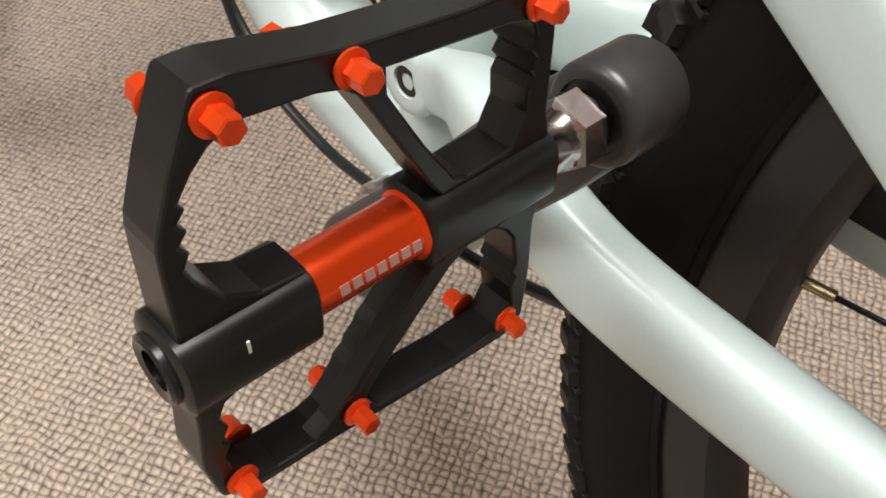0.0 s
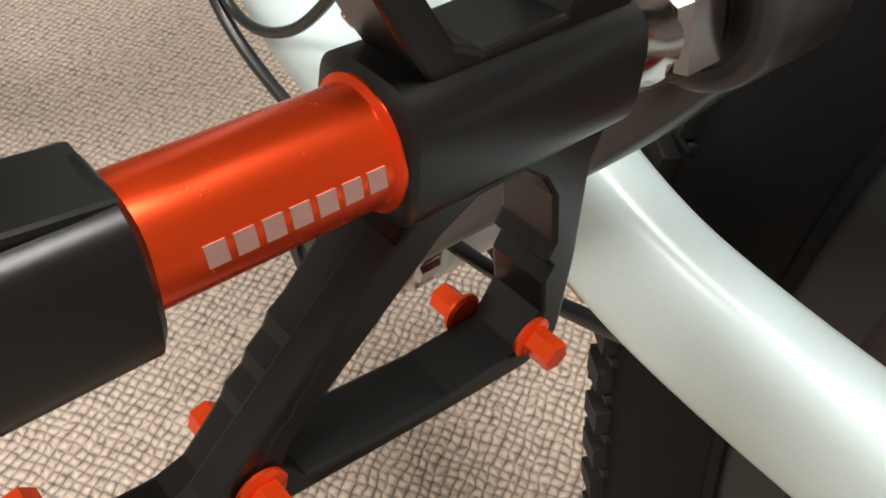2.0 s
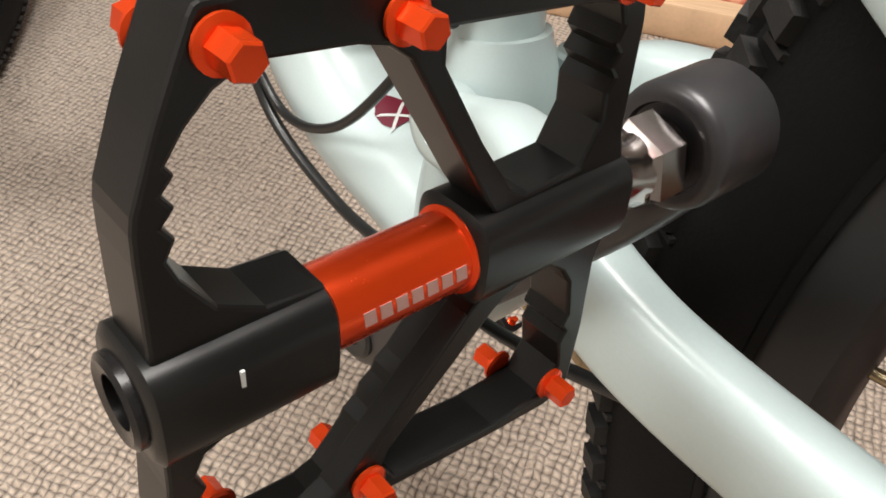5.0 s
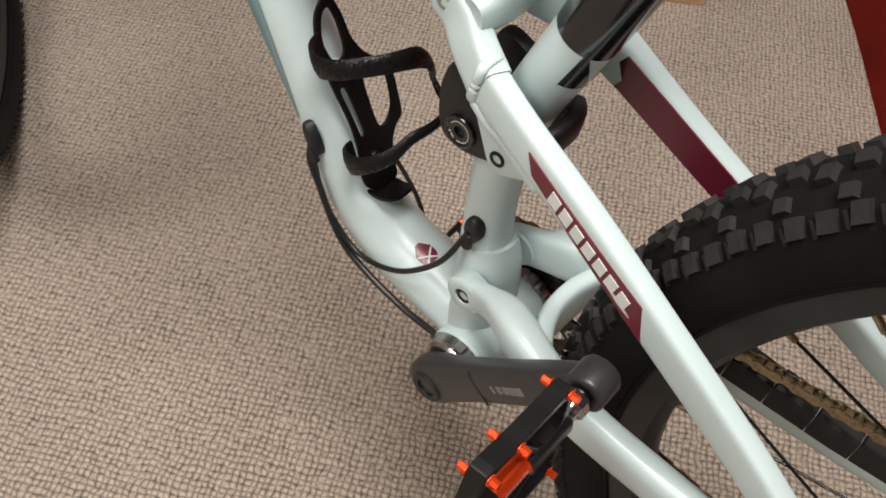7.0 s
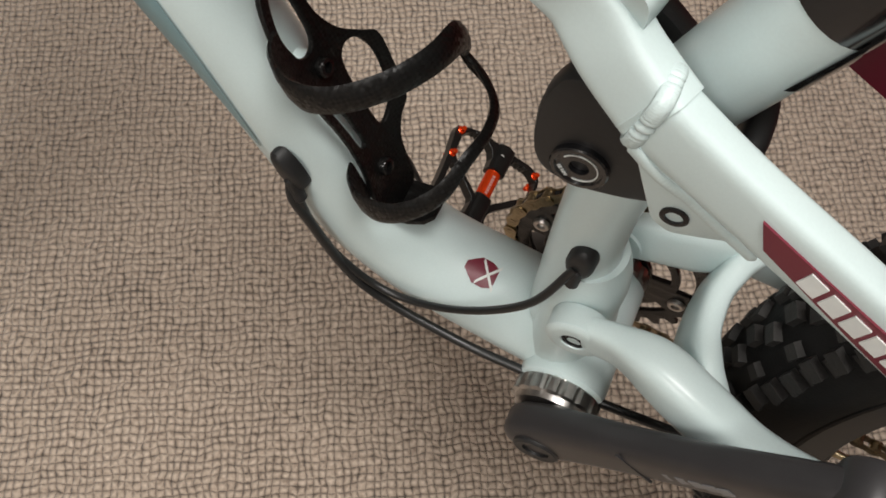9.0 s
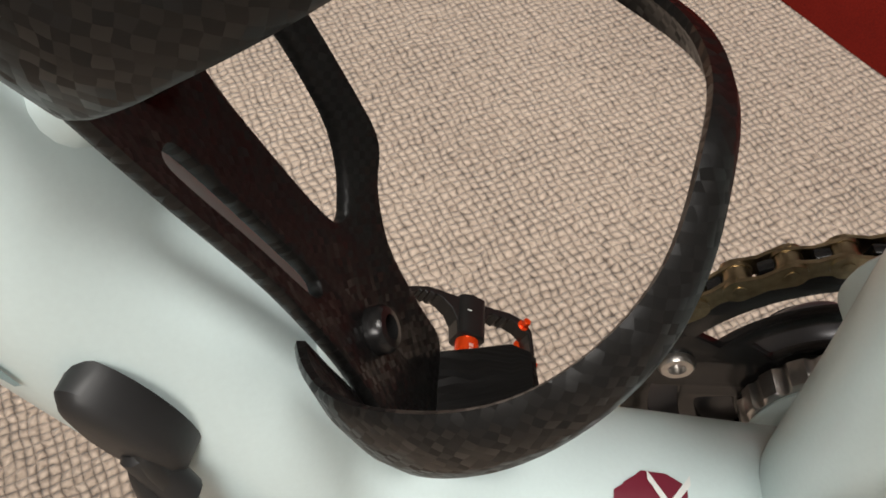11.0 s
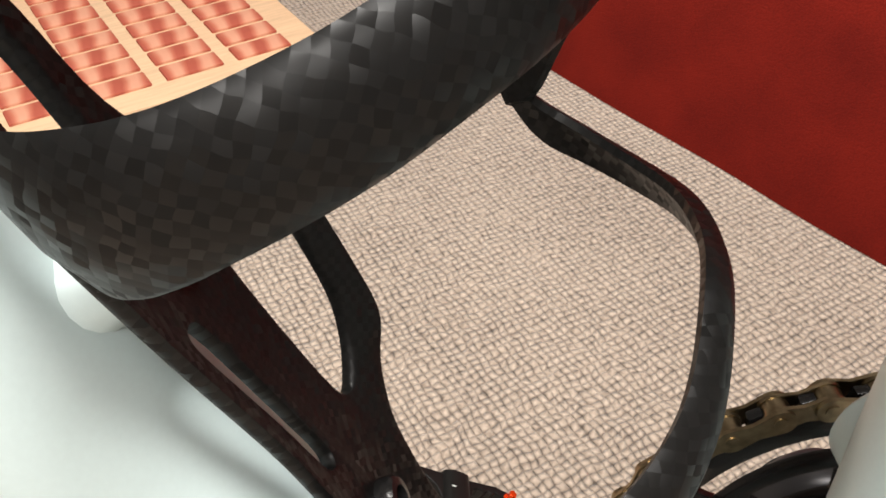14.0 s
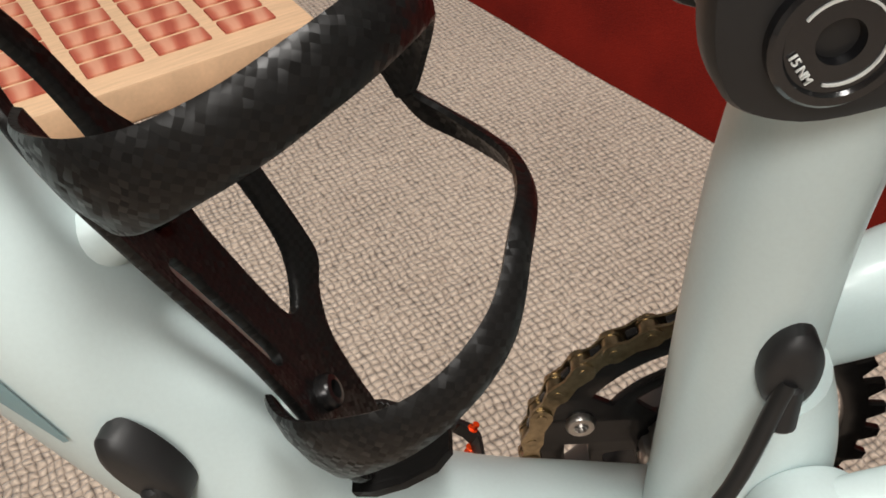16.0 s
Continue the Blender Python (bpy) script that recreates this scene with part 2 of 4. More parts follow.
def wire(bm, points, r, segs=10, steps=8):
    side = (0.31, 0.83, 0.46)
    return tube(bm, [(*p, r, r) for p in points], segs, steps, side)


def turned(bm, axis0, axis1, profile, segs=28, caps=True):
    """A turned body: profile of (distance along, radius)."""
    a, b = Vector(axis0), Vector(axis1)
    d = (b - a).normalized()
    s = d.orthogonal().normalized()
    h = d.cross(s)
    rings = [[a + d * u + (s * math.cos(2 * math.pi * j / segs) + h * math.sin(2 * math.pi * j / segs)) * r for j in range(segs)] for u, r in profile]
    loft(bm, rings, True, caps)
    return bm


def rod(bm, a, b, r, segs=20, bevel=0.0):
    long = (Vector(b) - Vector(a)).length
    e = min(bevel, r * 0.6, long * 0.3)
    prof = [(0, r - e), (e, r), (long - e, r), (long, r - e)] if e else [(0, r), (long, r)]
    return turned(bm, a, b, prof, segs)


def box(bm, centre, size, turn=None, bevel=0.0):
    r = bmesh.ops.create_cube(bm, size=1.0)
    m = Matrix.Translation(centre) @ (turn.to_4x4() if turn else Matrix.Identity(4)) @ Matrix.Diagonal((*size, 1))
    bmesh.ops.transform(bm, matrix=m, verts=r["verts"])
    if bevel:
        edges = list({e for v in r["verts"] for e in v.link_edges})
        bmesh.ops.bevel(bm, geom=edges, offset=bevel, segments=2, affect="EDGES", profile=0.5)
    return bm


def plate(outlines, thick, bevel, m):
    """A flat piece with holes: the first outline is its rim, in its own x and y; m lays it into place."""
    data = bpy.data.curves.new("plate", "CURVE")
    data.dimensions, data.fill_mode = "2D", "BOTH"
    data.extrude, data.bevel_depth, data.bevel_resolution = thick / 2 - bevel, bevel, 1
    data.offset = -bevel
    for pts in outlines:
        s = data.splines.new("POLY")
        s.points.add(len(pts) - 1)
        for p, q in zip(s.points, pts):
            p.co = (q[0], q[1], 0, 1)
        s.use_cyclic_u = True
    ob = bpy.data.objects.new("plate", data)
    scene.collection.objects.link(ob)
    mesh = bpy.data.meshes.new_from_object(ob.evaluated_get(bpy.context.evaluated_depsgraph_get()))
    bm = bmesh.new()
    bm.from_mesh(mesh)
    bpy.data.objects.remove(ob)
    bpy.data.curves.remove(data)
    bpy.data.meshes.remove(mesh)
    bmesh.ops.remove_doubles(bm, verts=bm.verts, dist=1e-6)
    bmesh.ops.transform(bm, matrix=m, verts=bm.verts)
    return bm


def soften(pts, r=0.3, n=3):
    """Rounds the corners of an outline."""
    out = []
    for k, p in enumerate(pts):
        a, b, c = Vector(pts[k - 1]), Vector(p), Vector(pts[(k + 1) % len(pts)])
        e0, e1 = b + (a - b) * r, b + (c - b) * r
        for j in range(n + 1):
            u = j / n
            out.append(tuple(e0 * (1 - u) ** 2 + b * 2 * u * (1 - u) + e1 * u * u))
    return out


def axes(x, y, z, at=(0, 0, 0)):
    """The matrix that takes local x, y, z to these ways."""
    m = Matrix((Vector(x), Vector(y), Vector(z))).transposed().to_4x4()
    m.translation = Vector(at)
    return m


def bars(name, lengths, height, gap, m, material, parent, label=""):
    """Unreadable writing or a plain mark: a row of flat bars."""
    bm = bmesh.new()
    u = 0.0
    for w in lengths:
        box(bm, m @ Vector((u + w / 2, 0, 0)), (w, height, 0.0003), m.to_3x3())
        u += w + gap
    return part(name, bm, material, parent, label, smooth=False)


# ---- room ----
def room():
    bm = bmesh.new()
    box(bm, (0, 0.1, -0.02), (5.2, 4.6, 0.04))
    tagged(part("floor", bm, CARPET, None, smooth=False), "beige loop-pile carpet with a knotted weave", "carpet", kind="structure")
    # walls and ceiling are out of view, added to close the room and bounce light
    for name, c, s in (
        ("wall_north", (0, 2.45, 1.2), (5.4, 0.1, 2.4)),
        ("wall_south", (0, -2.25, 1.2), (5.4, 0.1, 2.4)),
        ("wall_east", (2.65, 0.1, 1.2), (0.1, 4.6, 2.4)),
        ("wall_west", (-2.65, 0.1, 1.2), (0.1, 4.6, 2.4)),
        ("ceiling", (0, 0.1, 2.45), (5.4, 4.8, 0.1)),
    ):
        bm = bmesh.new()
        box(bm, c, s)
        tagged(part(name, bm, PLASTER, None, smooth=False), "unseen plain plaster that bounces the lamps", "ceiling" if name == "ceiling" else "wall", kind="structure")


room()


def sofa():
    """A red upholstered sofa whose skirt meets the carpet."""
    d, n = Vector((0.674, -0.739, 0)), Vector((0.739, 0.674, 0))
    at = Vector((0.088, 0.709, 0)) - d * 0.98
    root = empty("sofa", None, axes(d, n, (0, 0, 1), at))
    tagged(root, "red fabric sofa standing on the beige carpet", "sofa")
    bm = bmesh.new()
    # skirt with soft folds
    rows = []
    for z, out in ((0.0, 0.0), (0.06, 0.014), (0.16, 0.045), (0.27, 0.085), (0.30, 0.100)):
        row = []
        for k in range(121):
            u = 1.7 * k / 120
            fold = 0.0015 * math.sin(u * 21 + 1.3 * math.sin(u * 5)) * (1 - z / 0.4)
            row.append((u, out + fold, z + 0.001))
        row += [(1.7, 0.78, z + 0.001), (0, 0.78, z + 0.001)]
        rows.append(row)
    loft(bm, rows)
    part("skirt", bm, CLOTH, root)
    for k in range(2):
        bm = bmesh.new()
        box(bm, (0.425 + 0.85 * k, 0.38, 0.375), (0.84, 0.54, 0.14), None, 0.035)
        part("seat_cushion", bm, CLOTH, root)
    bm = bmesh.new()
    box(bm, (0.85, 0.70, 0.55), (1.7, 0.18, 0.5), None, 0.05)
    part("backrest", bm, CLOTH, root)


sofa()


def slatted_board():
    """A low pale wooden box with rows of red striped tiles let into its lid."""
    d, n = Vector((0.79, 0.613, 0)), Vector((-0.613, 0.79, 0))
    corner = Vector((-0.302, 0.798, 0))
    root = empty("wooden_board", None, axes(d, n, (0, 0, 1), corner))
    tagged(root, "low pine board with rows of red striped tiles", "wooden board")
    bm = bmesh.new()
    box(bm, (-0.33, 0.24, 0.0245), (0.66, 0.48, 0.049), None, 0.004)
    part("lid", bm, PINE, root)
    tile = bmesh.new()
    box(tile, (0, 0, 0), (0.066, 0.030, 0.005), None, 0.0015)
    first = part("tile", tile, STRIPES, root)
    spots = [(-0.072 - 0.083 * i, 0.052 + 0.0385 * j) for i in range(7) for j in range(10)]
    first.location = (*spots[0], 0.050)
    for u, v in spots[1:]:
        o = first.copy()
        scene.collection.objects.link(o)
        o.location = (u, v, 0.050)


slatted_board()

# ---- the bicycle, in its own upright axes: x to the rear, y to its drive side, z up; it leans a little ----
LEAN = Matrix(((0.99473, -0.10217, -0.0081), (0.1025, 0.99162, 0.07865), (0.0, -0.07907, 0.99687))).to_4x4()
LEAN.translation = (-0.00471, -0.01887, 0.00196)
bike = empty("mountain_bike", None, LEAN)
tagged(bike, "pale mint full-suspension mountain bike leaning over beige carpet", "mountain bike")

DOWN_TUBE = [
    (-0.395, 0, 0.790, 0.0240, 0.024), (-0.310, 0, 0.653, 0.0240, 0.024), (-0.229, 0, 0.522, 0.0240, 0.024), (-0.190, 0, 0.459, 0.0240, 0.024),
    (-0.158, 0, 0.402, 0.0245, 0.024), (-0.131, 0, 0.358, 0.0255, 0.025), (-0.094, 0, 0.333, 0.0270, 0.025), (-0.050, 0, 0.323, 0.0285, 0.024), (0.0, 0, 0.316, 0.0300, 0.020),
]
SEAT_TUBE = [
    (-0.012, 0, 0.345, 0.023, 0.023), (-0.0175, 0, 0.385, 0.0185, 0.0185), (-0.0205, 0, 0.42, 0.0165, 0.0165), (-0.0205, 0, 0.465, 0.0162, 0.0162),
    (-0.0135, 0, 0.515, 0.0163, 0.0163), (0.0125, 0, 0.587, 0.0168, 0.0168),
]


def tube_patch(points, u0, u1, angles, lift=0.0006, n=24, side=(0, 1, 0)):
    """A thin skin on a tube: angles(u) gives the two edges, in degrees round from side."""
    line = spline(points, 12)
    side = Vector(side)
    top, low = [], []
    for k in range(n + 1):
        u = u0 + (u1 - u0) * k / n
        x = u * (len(line) - 1)
        i = min(int(x), len(line) - 2)
        p = line[i] * (1 - x + i) + line[i + 1] * (x - i)
        d = Vector(line[min(i + 2, len(line) - 1)][:3] - line[max(i - 1, 0)][:3]).normalized()
        s = (side - d * side.dot(d)).normalized()
        h = d.cross(s)
        a0, a1 = angles((u - u0) / (u1 - u0))
        row = []
        for j in range(7):
            t = radians(a0 + (a1 - a0) * j / 6)
            row.append(Vector(p[:3]) + s * (math.cos(t) * (p[3] + lift)) + h * (math.sin(t) * (p[4] + lift)))
        top.append(row)
    bm = bmesh.new()
    loft(bm, top, close=False)
    return bm


def frame_set():
    bm = bmesh.new()
    tube(bm, DOWN_TUBE, 28, 10)
    part("down_tube", bm, MINT, bike, "pale mint curved down tube")
    bm = tube_patch(DOWN_TUBE, 0.02, 0.462, lambda u: (143 + 43 * max(0.0, u - 0.2) / 0.8, 228 - 38 * max(0.0, u - 0.35) / 0.65))
    part("down_tube_decal", bm, TEAL, bike, "teal pointed stripe")
    bm = tube_patch(DOWN_TUBE, 0.806, 0.856, lambda u: (89 + 26 * max(0.0, 0.42 - u) + 18 * max(0.0, u - 0.75), 119 - 26 * max(0.0, 0.42 - u) - 18 * max(0.0, u - 0.75)), 0.0005)
    badge = part("badge", bm, MAROON, bike, "maroon square mark")
    for a0, a1 in ((2, 28), (28, 2)):
        bm = tube_patch(DOWN_TUBE, 0.830, 0.858, lambda u, a0=a0, a1=a1: (89 + a0 + (a1 - a0) * u - 2.2, 89 + a0 + (a1 - a0) * u + 2.2), 0.0009, 10)
        part("stroke", bm, WHITE_INK, badge)
    bm = bmesh.new()
    tube(bm, SEAT_TUBE, 28, 10)
    part("seat_tube", bm, MINT, bike)
    bm = bmesh.new()
    tube(bm, [(0.0110, 0, 0.583, 0.0171, 0.0171), (0.037, 0, 0.655, 0.0174, 0.0174), (0.078, 0, 0.770, 0.0174, 0.0174)], 28, 8)
    part("upper_seat_tube", bm, GLOSS_BLACK, bike, "gloss black upper seat tube")
    for y in (-1, 1):
        bm = tube_patch(SEAT_TUBE, 0.93, 0.999, lambda u, y=y: ((270 + y * (6 + 50 * u), 270 + y * (64 - 4 * u))), 0.0006, 8)
        part("chevron", bm, GLOSS_BLACK, bike)
    bm = bmesh.new()
    tube(bm, [(0.050, 0, 0.668, 0.016, 0.024), (0.0, 0, 0.690, 0.017, 0.027), (-0.10, 0, 0.745, 0.019, 0.022), (-0.37, 0, 0.875, 0.024, 0.026)], 24, 8)
    part("top_tube", bm, GLOSS_BLACK, bike, "gloss black sloping top tube")
    bm = bmesh.new()
    turned(bm, (-0.372, 0, 0.905), (-0.428, 0, 0.775), [(0, 0.030), (0.004, 0.032), (0.02, 0.028), (0.12, 0.030), (0.138, 0.033), (0.142, 0.031)])
    part("head_tube", bm, MINT, bike)
    # bottom bracket and pivot housing
    bm = bmesh.new()
    rod(bm, (0, -0.0365, 0.313), (0, 0.0365, 0.313), 0.0235, 32, 0.002)
    part("bottom_bracket_shell", bm, MINT, bike)
    for s in (-1, 1):
        bm = bmesh.new()
        rings = []
        for u, r, cut in ((0, 0.0220, 0), (0.001, 0.0232, 0.0014), (0.0085, 0.0232, 0.0014), (0.0095, 0.0208, 0), (0.0125, 0.0200, 0)):
            rings.append([V((r - cut * (j % 6 in (0, 1))) * math.cos(math.pi * j / 48), s * (0.0365 + u), 0.313 + (r - cut * (j % 6 in (0, 1))) * math.sin(math.pi * j / 48)) for j in range(96)])
        loft(bm, rings)
        part("bearing_cup", bm, STEEL, bike, "silver ribbed bearing cup")
    bm = bmesh.new()
    tube(bm, [(-0.010, 0, 0.325, 0.031, 0.020), (-0.011, 0, 0.350, 0.029, 0.020), (-0.0125, 0, 0.383, 0.0228, 0.020), (-0.0165, 0, 0.404, 0.0176, 0.0176)], 24, 6)
    part("pivot_housing", bm, MINT, bike)


frame_set()


def rear_triangle():
    for s in (-1, 1):
        # chainstay with its front pivot
        bm = bmesh.new()
        run = [(-0.0055, 0.0285, 0.3795, 0.0055, 0.0125), (0.012, 0.0300, 0.3860, 0.0075, 0.0125), (0.030, 0.0350, 0.3915, 0.0115, 0.0145), (0.050, 0.0430, 0.3910, 0.0115, 0.0145)]
        if s < 0:
            run += [(0.080, 0.0500, 0.3825, 0.0100, 0.0158), (0.120, 0.0520, 0.3775, 0.0098, 0.0157), (0.220, 0.0575, 0.3825, 0.0090, 0.0142), (0.330, 0.0640, 0.3850, 0.0080, 0.0110), (0.425, 0.0700, 0.3760, 0.0070, 0.0120)]
        else:
            run = [(x, y, z, a, b * 1.3) for x, y, z, a, b in run]
            run += [(0.080, 0.0500, 0.3790, 0.0100, 0.0175), (0.120, 0.0520, 0.3690, 0.0098, 0.0165), (0.220, 0.0575, 0.3660, 0.0090, 0.0150), (0.330, 0.0640, 0.3690, 0.0080, 0.0115), (0.425, 0.0700, 0.3760, 0.0070, 0.0120)]
        tube(bm, [(x, s * y, z, a, b) for x, y, z, a, b in run], 28, 8, power=3.2)
        stay = part("chainstay", bm, MINT, bike)
        bm = bmesh.new()
        turned(bm, (-0.0070, s * 0.0215, 0.379), (-0.0070, s * 0.0350, 0.379), [(0, 0.0135), (0.001, 0.0142), (0.0115, 0.0142), (0.0130, 0.0128), (0.0135, 0.0100), (0.0135, 0.0064), (0.0122, 0.0060)], 32)
        part("pivot_boss", bm, MINT, stay)
        bm = bmesh.new()
        turned(bm, (-0.0070, s * 0.0310, 0.379), (-0.0070, s * 0.0346, 0.379), [(0, 0.0060), (0.0030, 0.0060), (0.0034, 0.0056), (0.0034, 0.0034), (0.0006, 0.0032)], 24)
        part("pivot_bolt", bm, BLACK_STEEL, stay, "black socket bolt")
        # seatstay, straight, then drawn in to the axle
        bm = bmesh.new()
        wide = (0.0305, 0.0363, 0.0440, 0.0507, 0.0520, 0.0545, 0.0600, 0.0690) if s < 0 else (0.0340, 0.0370, 0.0470, 0.0600, 0.0740, 0.0860, 0.0880, 0.0860)
        if s < 0:
            line = [(-0.024, 0.5520, 0.0074, 0.0120), (0.008, 0.5390, 0.0070, 0.0114), (0.060, 0.5185, 0.0070, 0.0120), (0.118, 0.4900, 0.0070, 0.0118), (0.180, 0.4515, 0.0072, 0.0112), (0.250, 0.4065, 0.0075, 0.0105), (0.330, 0.3760, 0.0075, 0.0105), (0.425, 0.3750, 0.0065, 0.0120)]
        else:
            line = [(-0.024, 0.5695, 0.0085, 0.0150), (0.008, 0.5535, 0.0085, 0.0140), (0.060, 0.5215, 0.0075, 0.0118), (0.118, 0.4845, 0.0075, 0.0112), (0.180, 0.4450, 0.0075, 0.0110), (0.250, 0.4040, 0.0075, 0.0105), (0.330, 0.3760, 0.0075, 0.0105), (0.425, 0.3750, 0.0065, 0.0120)]
        tube(bm, [(x, s * y, z, a, b) for (x, z, a, b), y in zip(line, wide)], 32, 8, power=4.5)
        stay = part("seatstay", bm, MINT, bike, "pale mint seatstay with a maroon panel")
        # forged head of the stay: arm to the shock, and the lug below
        bm = bmesh.new()
        if s < 0:
            head = [(-0.0685, 0.0172, 0.5735, 0.0040, 0.0060), (-0.0640, 0.0174, 0.5722, 0.0052, 0.0106), (-0.0500, 0.0190, 0.5680, 0.0066, 0.0122), (-0.0350, 0.0248, 0.5580, 0.0076, 0.0126), (-0.0180, 0.0316, 0.5498, 0.0080, 0.0126)]
        else:
            head = [(-0.0685, 0.0172, 0.5735, 0.0040, 0.0060), (-0.0640, 0.0174, 0.5728, 0.0052, 0.0108), (-0.0500, 0.0190, 0.5725, 0.0070, 0.0132), (-0.0350, 0.0255, 0.5715, 0.0088, 0.0142), (-0.0180, 0.0338, 0.5665, 0.0094, 0.0152)]
        tube(bm, [(x, s * y, z, a, b) for x, y, z, a, b in head], 36, 8, power=5.0)
        part("stay_head", bm, MINT, stay)
        bm = bmesh.new()
        xc, yc, zc, tall, lean = (-0.0215, -0.0318, 0.5515, 0.0121, 0.0020) if s < 0 else (-0.0185, 0.0342, 0.5672, 0.0132, 0.0074)
        for k in range(64):
            t = 2 * math.pi * k / 64
            c, sn = math.copysign(abs(math.cos(t)) ** 0.5, math.cos(t)), math.copysign(abs(math.sin(t)) ** 0.5, math.sin(t))
            r = bmesh.ops.create_uvsphere(bm, u_segments=10, v_segments=8, radius=0.0021)
            bmesh.ops.transform(bm, matrix=Matrix.Translation((xc + lean * sn, yc + 0.0078 * c, zc + tall * sn)) @ Matrix.Diagonal((1.5, 1, 1, 1)), verts=r["verts"])
        tagged(part("weld", bm, MINT, stay, "rippled weld bead"), kind="stuff")
        if s < 0:
            lug = soften([(-0.0225, 0.5400), (-0.0115, 0.5160), (-0.0070, 0.5065), (0.0005, 0.5030), (0.0085, 0.5065), (0.0200, 0.5125), (0.0330, 0.5210), (0.0200, 0.5380), (-0.0050, 0.5480)], 0.32, 4)
            bm = plate([lug], 0.0095, 0.002, axes((1, 0, 0), (0, 0, 1), (0, -1, 0), (0, s * 0.0340, 0)))
            part("lug", bm, MINT, stay)
            bm = bmesh.new()
            line = spline([(-0.0210, 0.5385), (-0.0110, 0.5310), (0.0010, 0.5255), (0.0130, 0.5195), (0.0250, 0.5140)], 10)
            for p in line:
                r = bmesh.ops.create_uvsphere(bm, u_segments=10, v_segments=8, radius=0.0023)
                bmesh.ops.transform(bm, matrix=Matrix.Translation((p[0], s * (0.0388 + 0.10 * max(0.0, p[0])), p[1])) @ Matrix.Diagonal((1, 0.5, 1, 1)), verts=r["verts"])
            tagged(part("weld", bm, MINT, stay, "rippled weld bead"), kind="stuff")
            bm = bmesh.new()
            turned(bm, (-0.0008, s * 0.0372, 0.5145), (-0.0008, s * 0.0417, 0.5145), [(0, 0.0048), (0.0022, 0.0048), (0.0025, 0.0043), (0.0025, 0.0030), (0.0002, 0.0028)], 24)
            part("link_bolt", bm, BLACK_STEEL, stay, "black socket bolt")
        bm = bmesh.new()
        turned(bm, (-0.0585, s * 0.0190, 0.5725), (-0.0585, s * 0.0236, 0.5725), [(0, 0.0050), (0.0046, 0.0050), (0.0050, 0.0044), (0.0050, 0.0026), (0.0030, 0.0024)], 20)
        part("shock_bolt", bm, STEEL, stay, "steel socket bolt")
        # maroon panel with its unlettered white mark; the far stay shows it on its inner face
        def on_face(x, up):
            if s < 0:
                u, v = (x - 0.0165) / 0.0925, (up + 0.86) / 1.72
                high, low = V(0.0196 + 0.0846 * u, 0, 0.5395 - 0.0343 * u), V(0.0247 + 0.0863 * u, 0, 0.5278 - 0.0447 * u)
                p = low + (high - low) * v
                p.y = -float(np.interp(p.x, (0.008, 0.060, 0.118), (0.0435, 0.0510, 0.0577))) - 0.0007
                return p
            z = 0.5215 - (x - 0.060) * 0.638
            k = 0.0118 - (x - 0.06) * 0.004
            side = float(np.interp(x, (-0.024, 0.008, 0.060, 0.118, 0.180), wide[:5]))
            half = float(np.interp(x, (0.008, 0.060, 0.118), (0.0085, 0.0075, 0.0075)))
            y = side - half - 0.0006 if s > 0 else -side - half - 0.0006
            return Vector((x + 0.537 * up * k, y, z + 0.843 * up * k))

        bm = bmesh.new()
        rows = []
        for k in range(13):
            x = 0.0165 + 0.0925 * k / 12
            rows.append([on_face(x + (0.008 if k == 0 and s > 0 else 0) * (1 if v < 0 else 0), v) for v in (-0.86, -0.3, 0.3, 0.86)])
        if s > 0:
            rows[-1][0] += Vector((0.012, 0, -0.0077))
            rows[-1][1] += Vector((0.008, 0, -0.0050))
            rows[-1][2] += Vector((0.003, 0, -0.0020))
        rows = [[p for p in row] + [p + Vector((0, 0.0012, 0)) for p in reversed(row)] for row in rows]
        loft(bm, rows)
        panel = part("panel", bm, MAROON, stay, "maroon painted panel")
        if s > 0:
            bm = bmesh.new()
            rows = [[on_face(0.1215 + 0.040 * k / 6, v) for v in (-0.86, 0.0, 0.86)] for k in range(7)]
            loft(bm, [row + [p + Vector((0, 0.0012, 0)) for p in reversed(row)] for row in rows])
            part("panel", bm, TEAL, stay, "teal painted panel")
            continue
        for k in range(7):
            x = 0.0380 + 0.0094 * k
            c = on_face(x, 0.05) + Vector((0, -0.0005, 0))
            ax = (on_face(x + 0.01, 0.05) - on_face(x - 0.01, 0.05)).normalized()
            up = (Vector((0.537, 0, 0.843)) + ax * -0.32).normalized()
            w, h = 0.0037, 0.0036
            bm = bmesh.new()
            q = [c - ax * w - up * h, c + ax * w - up * h, c + ax * w + up * h, c - ax * w + up * h]
            off = Vector((0, 0.0003, 0))
            loft(bm, [[p - off for p in q], [p + off for p in q]])
            part("bar_mark", bm, WHITE_INK, stay, "plain white printed bar", smooth=False)
